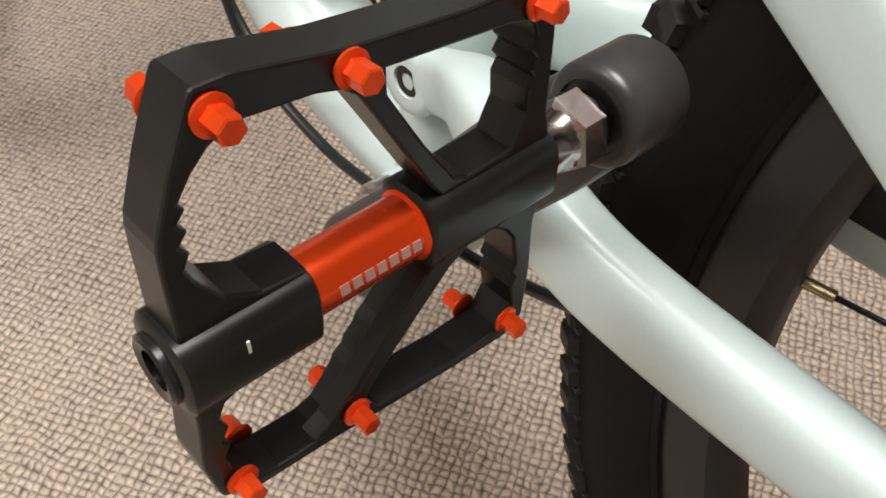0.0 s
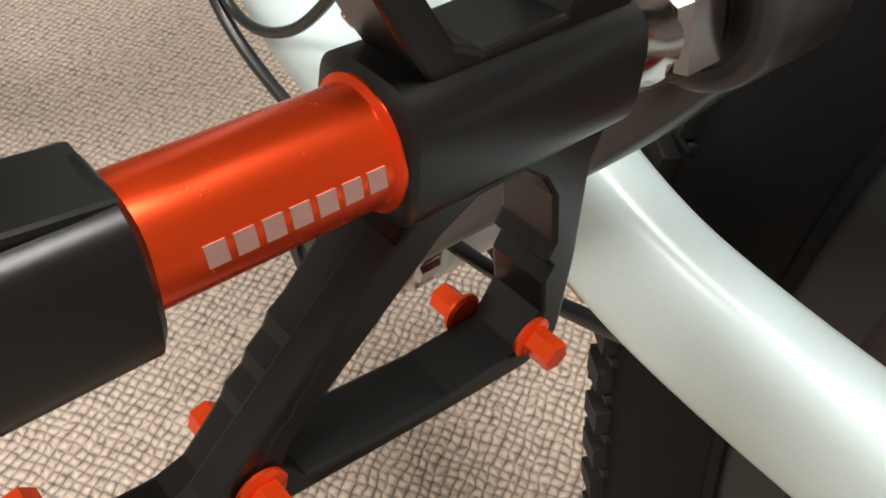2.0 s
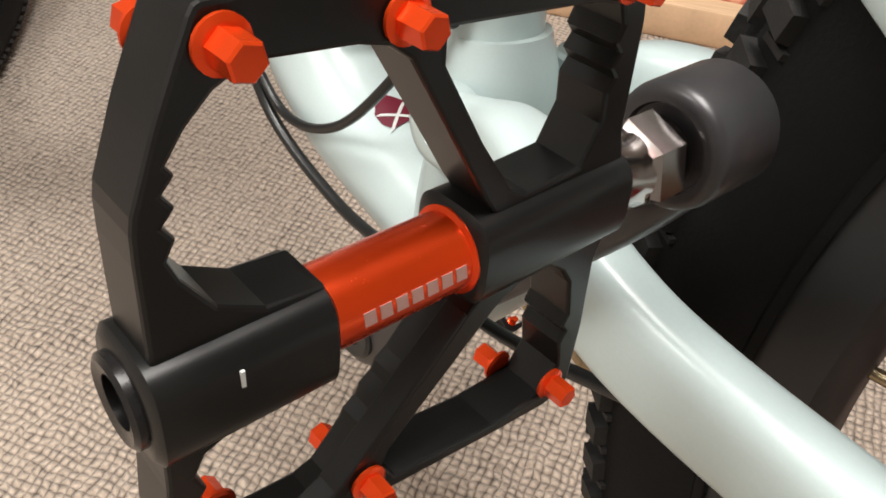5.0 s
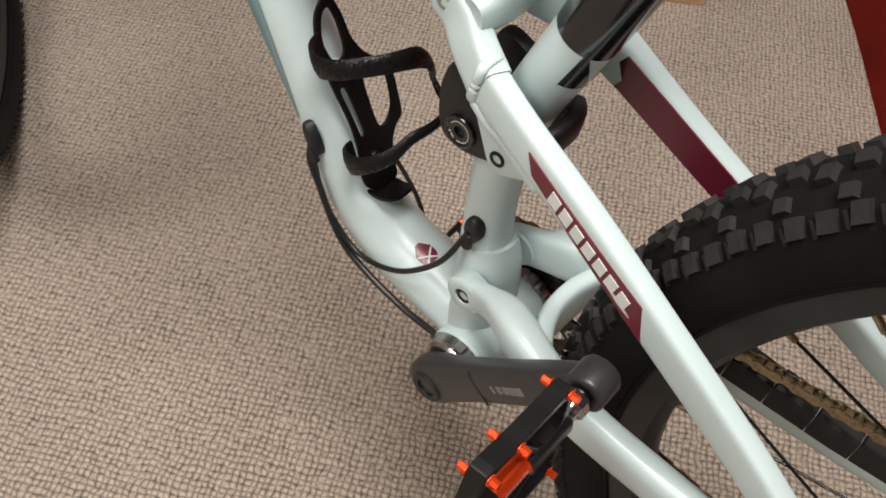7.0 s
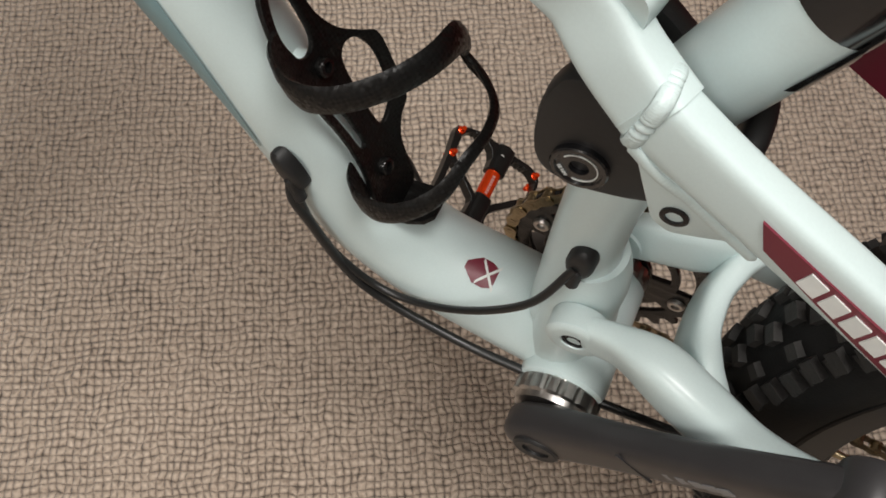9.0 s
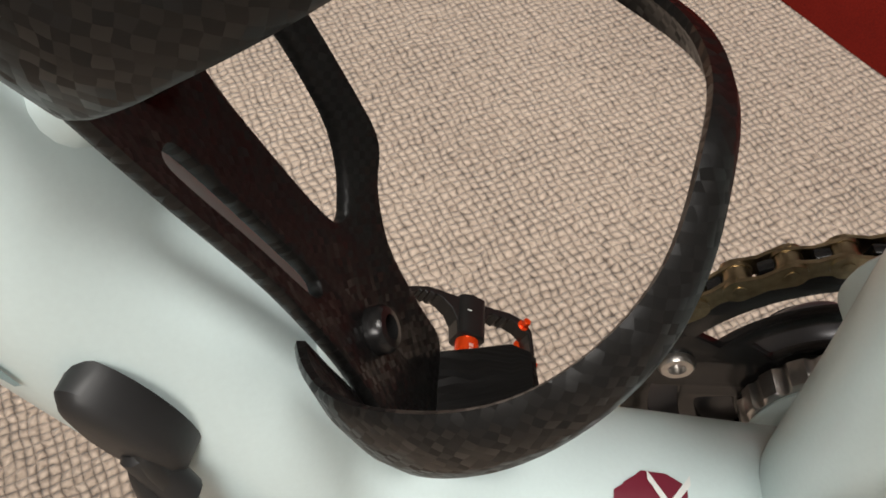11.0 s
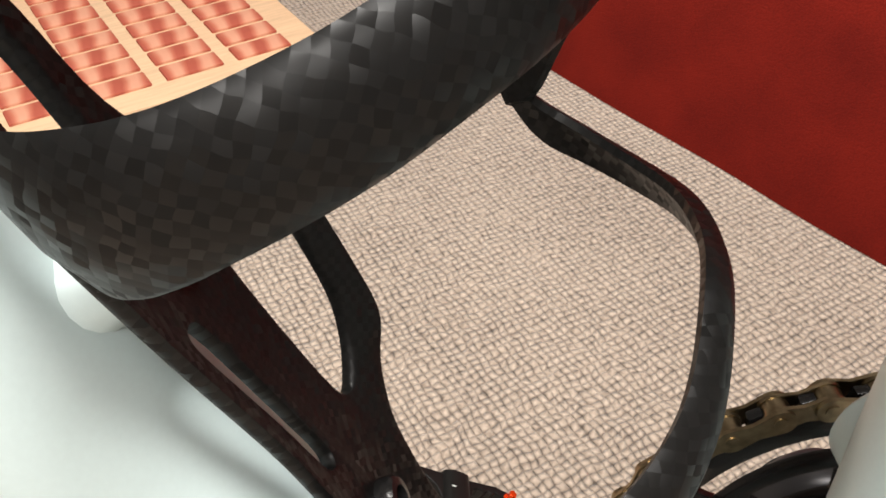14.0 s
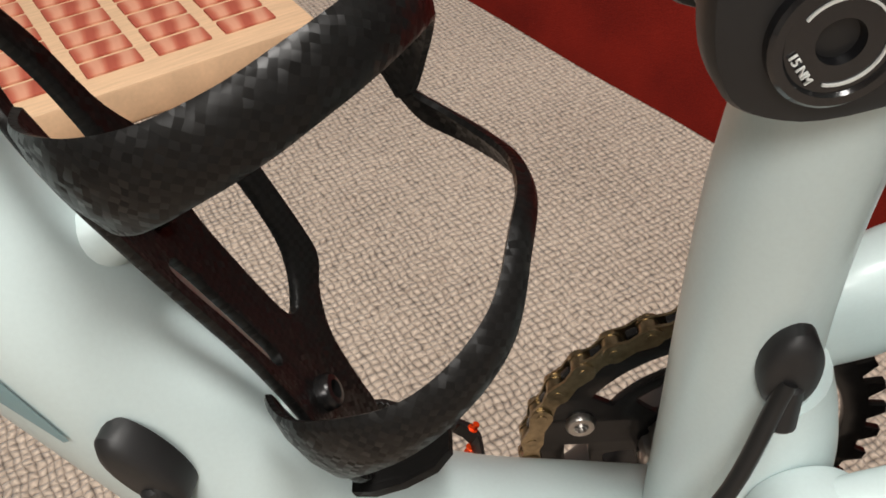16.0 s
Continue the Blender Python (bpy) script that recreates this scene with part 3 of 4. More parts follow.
    # ribbed rubber guard over the drive-side chainstay: stepped lengths, each tallest at its front edge
    for k in range(10):
        x0 = 0.118 + 0.0290 * k
        bm = bmesh.new()
        rings = []
        for x, lift in ((x0, 0.0030), (x0 + 0.0010, 0.0052), (x0 + 0.0150, 0.0046), (x0 + 0.0282, 0.0030)):
            yc = float(np.interp(x, (0.12, 0.22, 0.33, 0.425), (0.0520, 0.0575, 0.0640, 0.0700)))
            zc = float(np.interp(x, (0.12, 0.22, 0.33, 0.425), (0.3690, 0.3660, 0.3690, 0.3760)))
            a = float(np.interp(x, (0.12, 0.22, 0.33, 0.425), (0.0098, 0.0090, 0.0080, 0.0070))) + 0.0022
            b = float(np.interp(x, (0.12, 0.22, 0.33, 0.425), (0.0165, 0.0150, 0.0115, 0.0120)))
            rings.append([V(x, yc + dy * a, zc + dz) for dy, dz in ((-1.0, b * 0.15), (-1.0, b * 0.8), (-0.8, b + lift * 0.8), (-0.4, b + lift), (0.4, b + lift), (0.8, b + lift * 0.8), (1.0, b * 0.8), (1.0, -b * 0.6), (0.6, -b * 0.6), (0.6, b * 0.2), (-0.6, b * 0.4))])
        loft(bm, rings)
        part("chainstay_guard", bm, KNOB_RUBBER, bike, "ribbed black rubber chainstay guard", split=30)
    # bridge of the stays behind the seat tube and the yoke over the shock
    bm = bmesh.new()
    tube(bm, [(-0.0400, -0.0240, 0.5740, 0.008, 0.0100), (-0.0370, -0.012, 0.5760, 0.008, 0.0115), (-0.0360, 0.0, 0.5765, 0.008, 0.0120), (-0.0370, 0.012, 0.5760, 0.008, 0.0115), (-0.0400, 0.0240, 0.5740, 0.008, 0.0100)], 20, 8, (1, 0, 0), 3.0)
    part("stay_bridge", bm, MINT, bike)
    bm = bmesh.new()
    tube(bm, [(0.058, -0.043, 0.388, 0.007, 0.0135), (0.050, -0.030, 0.384, 0.007, 0.0190), (0.045, -0.012, 0.380, 0.007, 0.0215), (0.045, 0.012, 0.380, 0.007, 0.0215), (0.050, 0.030, 0.384, 0.007, 0.0195), (0.058, 0.043, 0.388, 0.007, 0.0150)], 20, 8, (1, 0, 0), 3.6)
    part("chainstay_bridge", bm, MINT, bike)


rear_triangle()


def rocker():
    root = empty("rocker_link", bike)
    tagged(root, "black forged rocker link with a ringed pivot cap")
    for s in (-1, 1):
        out = soften([(-0.0530, 0.5000), (-0.0470, 0.4890), (-0.0330, 0.4860), (-0.0100, 0.4930), (0.0080, 0.5080), (0.0060, 0.5220), (-0.0120, 0.5260), (-0.0300, 0.5400), (-0.0480, 0.5440), (-0.0545, 0.5250)], 0.4, 4)
        bm = plate([out], 0.0110, 0.0030, axes((1, 0, 0), (0, 0, 1), (0, -1, 0), (0, s * 0.0205, 0)))
        part("link_plate", bm, PLASTIC, root)
        bm = bmesh.new()
        turned(bm, (-0.0345, s * 0.0253, 0.5025), (-0.0345, s * 0.0288, 0.5025), [(0, 0.0106), (0.0028, 0.0106), (0.0034, 0.0100), (0.0034, 0.0086), (0.0026, 0.0081), (0.0026, 0.0037), (0.0004, 0.0033)], 36)
        part("pivot_cap", bm, GLOSS_BLACK, root)
        bm = bmesh.new()
        n = 40
        ring = [[Vector((-0.0345 + r * math.cos(t), s * (0.0281 + h), 0.5025 + r * math.sin(t))) for r, h in ((0.0070, -0.0004), (0.0070, 0.0002), (0.0066, 0.0002), (0.0066, -0.0004))] for t in np.linspace(4.55, 8.9, n)]
        loft(bm, ring)
        part("white_ring", bm, WHITE_INK, root, "thin white printed ring")
        data = bpy.data.curves.new("torque_text", "FONT")
        data.body, data.size, data.extrude, data.align_x, data.align_y = "15 NM", 0.0021, 0.0002, "CENTER", "CENTER"
        tmp = bpy.data.objects.new("torque_text", data)
        scene.collection.objects.link(tmp)
        mesh = bpy.data.meshes.new_from_object(tmp.evaluated_get(bpy.context.evaluated_depsgraph_get()))
        bpy.data.objects.remove(tmp)
        mesh.materials.clear()
        mesh.materials.append(WHITE_INK)
        txt = new("torque_text", mesh)
        txt.parent = root
        way = Vector((0.62, 0, -0.78))
        txt.matrix_basis = axes(way if s < 0 else -way, Vector((0.78, 0, 0.62)), Vector((0, s, 0)), (-0.0345 - 0.0052, s * 0.0284, 0.5025 - 0.0039)) if s < 0 else axes(-way, Vector((0.78, 0, 0.62)), Vector((0, 1, 0)), (-0.0345 - 0.0062, 0.0284, 0.4979))
    bm = bmesh.new()
    tube(bm, [(0.004, -0.025, 0.514, 0.005, 0.008), (0.012, -0.012, 0.517, 0.005, 0.010), (0.0135, 0, 0.518, 0.005, 0.010), (0.012, 0.012, 0.517, 0.005, 0.010), (0.004, 0.025, 0.514, 0.005, 0.008)], 16, 8, (1, 0, 0), 3.0)
    part("link_bridge", bm, PLASTIC, root)
    bm = bmesh.new()
    rod(bm, (-0.0345, -0.0205, 0.5025), (-0.0345, 0.0205, 0.5025), 0.0135, 24)
    part("pivot_axle", bm, PLASTIC, root)


rocker()


def shock():
    root = empty("rear_shock", bike)
    tagged(root, "black rear shock with white travel marks and a red ring")
    a = Vector((-0.0565, 0, 0.5722))
    d = Vector((-0.951, 0, 0.308))
    b = a + d * 0.19
    up = Vector((0.308, 0, 0.951))
    bm = bmesh.new()
    turned(bm, a - d * 0.009, b, [(0, 0.0050), (0.002, 0.0080), (0.009, 0.0098), (0.014, 0.0100), (0.0165, 0.0100), (0.018, 0.0118), (0.022, 0.0118)], 32)
    part("eyelet", bm, PLASTIC, root)
    bm = bmesh.new()
    rod(bm, a + V(0, -0.0120, 0), a + V(0, 0.0120, 0), 0.0090, 24, 0.001)
    part("eyelet_bushing", bm, BLACK_STEEL, root)
    bm = bmesh.new()
    turned(bm, a, b, [(0.0105, 0.0112), (0.0115, 0.0122), (0.062, 0.0122), (0.063, 0.0112)], 36)
    part("air_sleeve", bm, GLOSS_BLACK, root)
    for k in range(6):
        u = 0.0355 + 0.0034 * k
        bm = bmesh.new()
        span = np.linspace(-0.5, 0.55 if k % 2 else 0.15, 8)
        rows = [[a + d * (u + w) + (up * math.cos(t - 0.35) + Vector((0, -1, 0)) * -math.sin(t - 0.35)) * 0.0124 for t in span] for w in (0, 0.0007)]
        loft(bm, rows, close=False)
        part("travel_mark", bm, WHITE_INK, root, "white printed travel mark")
    bm = bmesh.new()
    rows = [[a + d * (0.0150 + w) + (up * math.cos(t) + Vector((0, -1, 0)) * math.sin(t)) * 0.0124 for t in np.linspace(-0.2, 1.1, 14)] for w in (0, 0.0009)]
    loft(bm, rows, close=False)
    part("end_line", bm, WHITE_INK, root, "white printed line")
    bm = bmesh.new()
    turned(bm, a + d * 0.0272, b, [(0, 0.0120), (0.0005, 0.0136), (0.0018, 0.0136), (0.0023, 0.0120)], 36)
    part("travel_ring", bm, RED_RING, root, "red rubber ring")
    bm = bmesh.new()
    turned(bm, a, b, [(0.057, 0.0125), (0.058, 0.0150), (0.0635, 0.0158), (0.0645, 0.0180), (0.070, 0.0190), (0.150, 0.0190), (0.160, 0.0170), (0.166, 0.0125), (0.180, 0.0110)], 36)
    turn = axes(d, (0, 1, 0), d.cross(V(0, 1, 0))).to_3x3()
    for k in range(20):
        t = 2 * math.pi * k / 20
        c = a + d * 0.0665 + (up * math.cos(t) + Vector((0, 1, 0)) * math.sin(t)) * 0.0184
        box(bm, c, (0.0050, 0.0022, 0.0022), turn)
    part("air_can", bm, PLASTIC, root, "ribbed black air can")


shock()


def cage():
    """A one-piece woven carbon cage that opens to one side; its own axes are along the tube, across, and out from it."""
    up, out = Vector((-0.447, 0, 0.894)), Vector((0.894, 0, 0.447))
    foot = Vector((-0.1223, 0, 0.3990)) - out * 0.0035
    lift = 0.0038
    m = axes(up, (0, 1, 0), up.cross(Vector((0, 1, 0))), foot)
    n_sign = 1 if up.cross(Vector((0, 1, 0))).dot(out) > 0 else -1
    root = empty("bottle_cage", bike)
    tagged(root, "empty woven black carbon bottle cage bolted to the tube")

    def at(s, y, n):
        return foot + up * s + Vector((0, y, 0)) + out * n

    def weave(bm):
        """Lays the cloth on: along the tube, and round it."""
        layer = bm.loops.layers.uv.new("weave")
        c = at(0, 0, 0.0375)
        for f in bm.faces:
            for l in f.loops:
                p = l.vert.co - c
                l[layer].uv = (0.037 * math.atan2(p.y, p.dot(out)), p.dot(up))

    rim = soften([(0.116, 0.0065), (0.113, -0.002), (0.1055, -0.0115), (0.085, -0.0195), (0.060, -0.0165), (0.030, -0.0112), (0.009, -0.0122), (-0.003, -0.0175), (-0.014, -0.0180), (-0.024, -0.0100), (-0.027, 0.0000),
                  (-0.024, 0.0130), (-0.012, 0.0140), (0.003, 0.0165), (0.0130, 0.0215), (0.0195, 0.0270), (0.0340, 0.0280), (0.0590, 0.0290), (0.0620, 0.0245), (0.0710, 0.0160), (0.0840, 0.0110), (0.100, 0.0105)], 0.36, 3)
    slot_high = soften([(0.108, 0.0030), (0.105, -0.0045), (0.090, -0.0115), (0.076, -0.0085), (0.072, -0.0015), (0.076, 0.0045), (0.095, 0.0055)], 0.4, 4)
    window = soften([(0.0635, 0.0160), (0.0620, 0.0215), (0.0510, 0.0250), (0.0300, 0.0232), (0.0215, 0.0195), (0.0160, 0.0138), (0.0185, 0.0100), (0.0500, 0.0098), (0.0600, 0.0115)], 0.4, 4)
    slot_low = soften([(0.0560, -0.0090), (0.0545, -0.0045), (0.0300, -0.0022), (0.0185, -0.0012), (0.0165, -0.0034), (0.0185, -0.0058), (0.0350, -0.0072), (0.0540, -0.0105)], 0.4, 4)
    bm = plate([rim, slot_high, window, slot_low], 0.0032, 0.0010, m)
    bmesh.ops.subdivide_edges(bm, edges=[e for e in bm.edges if e.calc_length() > 0.012], cuts=2)
    for v in bm.verts:
        y = v.co.y
        v.co += out * (lift + 0.85 * (0.037 - math.sqrt(0.037**2 - min(abs(y), 0.034) ** 2)))
    weave(bm)
    part("back_plate", bm, CARBON, root)

    def arm(rows, name, thick=0.0028):
        line = spline(rows, 8)
        rings = []
        for th, s, w, r in line:
            t = radians(th)
            rad = -out * math.cos(t) + Vector((0, -math.sin(t), 0))
            c = at(0, 0, 0.0375)
            prof = [(-w / 2, 0.0), (-w / 2 + 0.001, 0.0010), (-w / 6, 0.0022), (w / 6, 0.0022), (w / 2 - 0.001, 0.0010), (w / 2, 0.0), (w / 2 - 0.001, -0.0010), (w / 6, -0.0008), (-w / 6, -0.0008), (-w / 2 + 0.001, -0.0010)]
            rings.append([c + rad * (r + d) + up * (s + u) for u, d in prof])
        b = bmesh.new()
        loft(b, rings)
        weave(b)
        return part(name, b, CARBON, root)

    arm([(28, 0.0880, 0.0195, 0.0312), (42, 0.0876, 0.0210, 0.0332), (60, 0.0868, 0.0212, 0.0352), (75, 0.0866, 0.0180, 0.0363), (90, 0.0863, 0.0150, 0.0366), (110, 0.0858, 0.0134, 0.0366), (130, 0.0852, 0.0128, 0.0366), (160, 0.0822, 0.0128, 0.0362), (190, 0.0768, 0.0145, 0.0355), (212, 0.0672, 0.0150, 0.0345), (230, 0.0570, 0.0150, 0.0325), (240, 0.0530, 0.0100, 0.0320)], "upper_band")
    arm([(239, 0.0560, 0.0080, 0.0318), (236, 0.0470, 0.0115, 0.0325), (228, 0.0395, 0.0100, 0.0342), (208, 0.0325, 0.0080, 0.0352), (180, 0.0325, 0.0072, 0.0354), (155, 0.0325, 0.0085, 0.0362), (130, 0.0255, 0.0105, 0.0372), (100, 0.0205, 0.0125, 0.0374), (72, 0.0178, 0.0180, 0.0372), (48, 0.0125, 0.0220, 0.0366), (24, 0.0080, 0.0240, 0.0362)], "lower_band")
    bm = bmesh.new()
    rows = []
    for n, s, w in ((0.0, -0.0240, 0.0125), (0.004, -0.0270, 0.0122), (0.012, -0.0282, 0.0118), (0.021, -0.0280, 0.0105), (0.0255, -0.0276, 0.0070)):
        rows.append([at(s + h, y, n) for y, h in ((-w, -0.0012), (0, -0.0016), (w, -0.0012), (w, 0.0012), (0, 0.0008), (-w, 0.0012))])
    loft(bm, rows)
    weave(bm)
    part("bottle_rest", bm, CARBON, root)
    for s in (0.0, 0.064):
        bm = bmesh.new()
        turned(bm, at(s, 0, 0.001 + lift), at(s, 0, 0.0052 + lift), [(0, 0.0046), (0.0030, 0.0046), (0.0040, 0.0038), (0.0042, 0.0024), (0.0016, 0.0022)], 20)
        part("cage_bolt", bm, BLACK_STEEL, root, "shiny dark socket bolt")
        bm = bmesh.new()
        turned(bm, at(s, 0, -0.0075), at(s, 0, 0.0020), [(0, 0.0085), (0.003, 0.0075), (0.0095, 0.0060)], 20)
        part("bottle_boss", bm, MINT, bike)


cage()


def crank(s, turn):
    """One crank arm; turn: which way it points, as the angle of its end in the wheel's plane."""
    root = empty("crank", bike)
    tagged(root, "dark grey alloy crank arm")
    d = Vector((math.cos(turn), 0, math.sin(turn)))
    o = Vector((0, 0, 0.313))
    rows = [(-0.0195, 0.0595, 0.0040, 0.0050), (-0.0170, 0.0590, 0.0085, 0.0115), (-0.0100, 0.0588, 0.0102, 0.0168), (0.0, 0.0588, 0.0105, 0.0185), (0.020, 0.0600, 0.0102, 0.0172), (0.060, 0.0645, 0.0088, 0.0150), (0.110, 0.0700, 0.0082, 0.0142), (0.150, 0.0735, 0.0084, 0.0134), (0.170, 0.0738, 0.0076, 0.0114), (0.176, 0.0735, 0.0070, 0.0094), (0.1805, 0.0735, 0.0056, 0.0056), (0.1820, 0.0735, 0.0040, 0.0030)]
    bm = bmesh.new()
    tube(bm, [(*(o + d * u + Vector((0, s * y, 0))), w, h) for u, y, w, h in rows], 32, 6, power=3.4)
    part("arm", bm, CRANK_GREY, root)
    end = o + d * 0.1735
    bm = bmesh.new()
    turned(bm, end + Vector((0, s * 0.064, 0)), end + Vector((0, s * 0.0850, 0)), [(0, 0.0110), (0.002, 0.0121), (0.0168, 0.0121), (0.0184, 0.0117), (0.0193, 0.0106), (0.0195, 0.0098), (0.0195, 0.0086), (0.0185, 0.0082)], 48)
    part("pedal_boss", bm, CRANK_GREY, root)
    bm = bmesh.new()
    turned(bm, o + Vector((0, s * 0.062, 0)), o + Vector((0, s * 0.0712, 0)), [(0, 0.0125), (0.0080, 0.0125), (0.0090, 0.0112), (0.0086, 0.0072), (0.0030, 0.0068)], 32)
    part("cap", bm, PLASTIC, root, "black recessed cap")
    for k in range(5):
        bm = bmesh.new()
        c = o + d * (0.088 + 0.0072 * k) + Vector((0, s * (0.0757 + 0.0009 * k), 0))
        box(bm, c, (0.0055, 0.0006, 0.0055), Matrix.Rotation(-turn, 3, "Y"))
        part("bar_mark", bm, GREY_INK, root, "faint grey printed bar", smooth=False)
    bm = bmesh.new()
    box(bm, o + d * 0.067 + Vector((0, s * 0.0738, 0)), (0.0012, 0.0012, 0.026), Matrix.Rotation(-turn, 3, "Y"))
    part("edge_line", bm, CRANK_GREY, root)
    return end


END_NEAR = crank(-1, math.atan2(0.1402, 0.1023))
END_FAR = crank(1, math.atan2(-0.1415, -0.1005))


def pedal(s, end, tilt):
    """A platform pedal on its axle; tilt: how far its plate leans from upright, in degrees."""
    root = empty("pedal", bike)
    tagged(root, "black milled platform pedal with orange pins and sleeve")
    t = radians(tilt)
    v, w = Vector((-math.sin(t), 0, math.cos(t))), Vector((math.cos(t), 0, math.sin(t)))
    u = Vector((0, s, 0))
    m = axes(u, v, u.cross(v), end)

    def at(a, b, c=0.0):
        return end + u * a + v * b + w * c

    rim = soften([(0.1700, 0.0455), (0.1750, 0.0350), (0.1790, 0.0250), (0.1800, -0.0120), (0.1812, -0.0230), (0.1795, -0.0325), (0.1740, -0.0366), (0.1547, -0.0385), (0.1447, -0.0400), (0.1228, -0.0428), (0.1085, -0.0442), (0.1034, -0.0410), (0.1026, -0.0269), (0.1032, -0.0128), (0.1010, -0.0060), (0.1010, 0.0060), (0.1030, 0.0128), (0.1032, 0.0300), (0.1048, 0.0375), (0.1100, 0.0400), (0.1242, 0.0402), (0.1482, 0.0424), (0.1640, 0.0455)], 0.12, 2)
    high = [(0.1650, 0.0386), (0.1688, 0.0368), (0.1720, 0.0338), (0.1744, 0.0305), (0.1736, 0.0293), (0.1752, 0.0275), (0.1740, 0.0258), (0.1756, 0.0240), (0.1744, 0.0222), (0.1756, 0.0200), (0.1745, 0.0170), (0.1709, 0.0117), (0.1650, 0.0085), (0.157, 0.0078)]
    rib = [(0.129, 0.0070), (0.1312, 0.0103), (0.1393, 0.0241), (0.1452, 0.0340), (0.1480, 0.0362), (0.1524, 0.0374)]
    low = [(0.157, -0.0078), (0.1690, -0.0078), (0.1748, -0.0100), (0.1764, -0.0130), (0.1752, -0.0160), (0.1768, -0.0185), (0.1756, -0.0205), (0.1770, -0.0230), (0.1755, -0.0290), (0.1720, -0.0340), (0.1680, -0.0348)]
    rib_low = [(0.1580, -0.0356), (0.1545, -0.0346), (0.1515, -0.0314), (0.1492, -0.0287), (0.1484, -0.0270), (0.1462, -0.0254), (0.1454, -0.0236), (0.1432, -0.0217), (0.1424, -0.0199), (0.1403, -0.0184), (0.1325, -0.0098), (0.1294, -0.0068)]
    big = high + low + rib_low + rib
    small = [(0.1400, 0.0366), (0.1151, 0.0345), (0.1090, 0.0330), (0.1078, 0.0300), (0.1090, 0.0275), (0.1076, 0.0258), (0.1090, 0.0238), (0.1076, 0.0220), (0.1090, 0.0200), (0.1086, 0.0150), (0.1118, 0.0088), (0.1225, 0.0083), (0.1260, 0.0100), (0.1325, 0.0195), (0.1400, 0.0322)]
    small_low = [(0.1446, -0.0372), (0.1473, -0.0330), (0.1462, -0.0302), (0.1405, -0.0247), (0.1262, -0.0115), (0.1214, -0.0088), (0.1147, -0.0087), (0.1112, -0.0113), (0.1088, -0.0149), (0.1074, -0.0227), (0.1086, -0.0250), (0.1072, -0.0268), (0.1084, -0.0290), (0.1074, -0.0350), (0.1106, -0.0405), (0.1229, -0.0404)][::-1]
    bm = plate([rim, big, small, small_low], 0.0096, 0.0006, m)
    part("body", bm, BLACK_ANO, root, "black anodised alloy body", smooth=False)
    # the rib is straight along its front half and scalloped behind
    edge = [(0.1600, -0.0352), (0.1560, -0.0330), (0.1400, -0.0170), (0.1325, -0.0095)]
    bm = plate([edge + [(a - 0.003, b - 0.003) for a, b in reversed(edge)]], 0.0046, 0.0003, Matrix.Translation(w * 0.0024) @ m)
    part("rib_face", bm, BLACK_ANO, root, smooth=False)
    # squared bearing barrels
    for a0, a1, r in ((0.1565, 0.1812, 0.0079), (0.1005, 0.1330, 0.0077)):
        bm = bmesh.new()
        tube(bm, [(*at(a0, 0), r - 0.0010, r - 0.0010), (*at(a0 + 0.0008, 0), r, r), (*at(a1 - 0.0008, 0), r, r), (*at(a1, 0), r - 0.0010, r - 0.0010)], 48, 1, w, 3.5)
        part("bearing_barrel", bm, BLACK_ANO, root, "black satin barrel")
    bm = bmesh.new()
    turned(bm, at(0.1805, 0), at(0.1830, 0), [(0, 0.0062), (0.0018, 0.0062), (0.0023, 0.0054), (0.0019, 0.0036), (-0.004, 0.0033)], 32)
    part("end_cap", bm, BLACK_STEEL, root, "black hollow end cap")
    bm = bmesh.new()
    box(bm, at(0.1705, 0.0030, 0.0079), (0.0004, 0.0005, 0.0024), Matrix.Rotation(-t, 3, "Y"))
    part("scratch", bm, WHITE_INK, root, "short pale scratch", smooth=False)
    bm = bmesh.new()
    turned(bm, at(0.1320, 0), at(0.1585, 0), [(0, 0.0069), (0.0012, 0.0069), (0.0016, 0.0061), (0.0242, 0.0061), (0.026, 0.0061)], 40)
    part("axle_sleeve", bm, ORANGE, root, "orange anodised sleeve")
    for k in range(7):
        a = 0.1356 + 0.0026 * k
        ang = radians(6)
        bm = bmesh.new()
        q = [(a + da, ang + dg) for da, dg in ((-0.0010, -0.18), (0.0009, -0.18), (0.0011, 0.18), (-0.0008, 0.18))]
        rows = [[at(x, 0) + (w * math.cos(g) + v * math.sin(g)) * rr for x, g in q] for rr in (0.0060, 0.00625)]
        loft(bm, rows)
        part("bar_mark", bm, FADED_INK, root, "faded pale printed bar", smooth=False)
    # chrome axle with its hexagon
    bm = bmesh.new()
    turned(bm, at(0.0840, 0), at(0.1020, 0), [(0, 0.0070), (0.0100, 0.0070), (0.0112, 0.0062), (0.0180, 0.0062)], 32)
    part("axle", bm, CHROME, root, "polished steel axle")
    bm = bmesh.new()
    turned(bm, at(0.0858, 0), at(0.0948, 0), [(0, 0.0080), (0.0007, 0.0086), (0.0070, 0.0086), (0.0084, 0.0074)], 6)
    part("axle_nut", bm, CHROME, root, "polished steel hexagon", smooth=False)
    # pins, through both faces
    pin = bmesh.new()
    turned(pin, (0, 0, 0), (0, 0, 0.006), [(0, 0.0024), (0.0003, 0.0031), (0.0008, 0.0031), (0.0011, 0.0025), (0.0012, 0.0022)], 20)
    turned(pin, (0, 0, 0.001), (0, 0, 0.006), [(0, 0.0022), (0.0040, 0.0022), (0.0043, 0.0019)], 6)
    first = None
    near = ((0.1679, 0.0414), (0.1466, 0.0394), (0.1088, 0.0365), (0.1755, -0.0305), (0.1505, -0.0338), (0.1096, -0.0376))
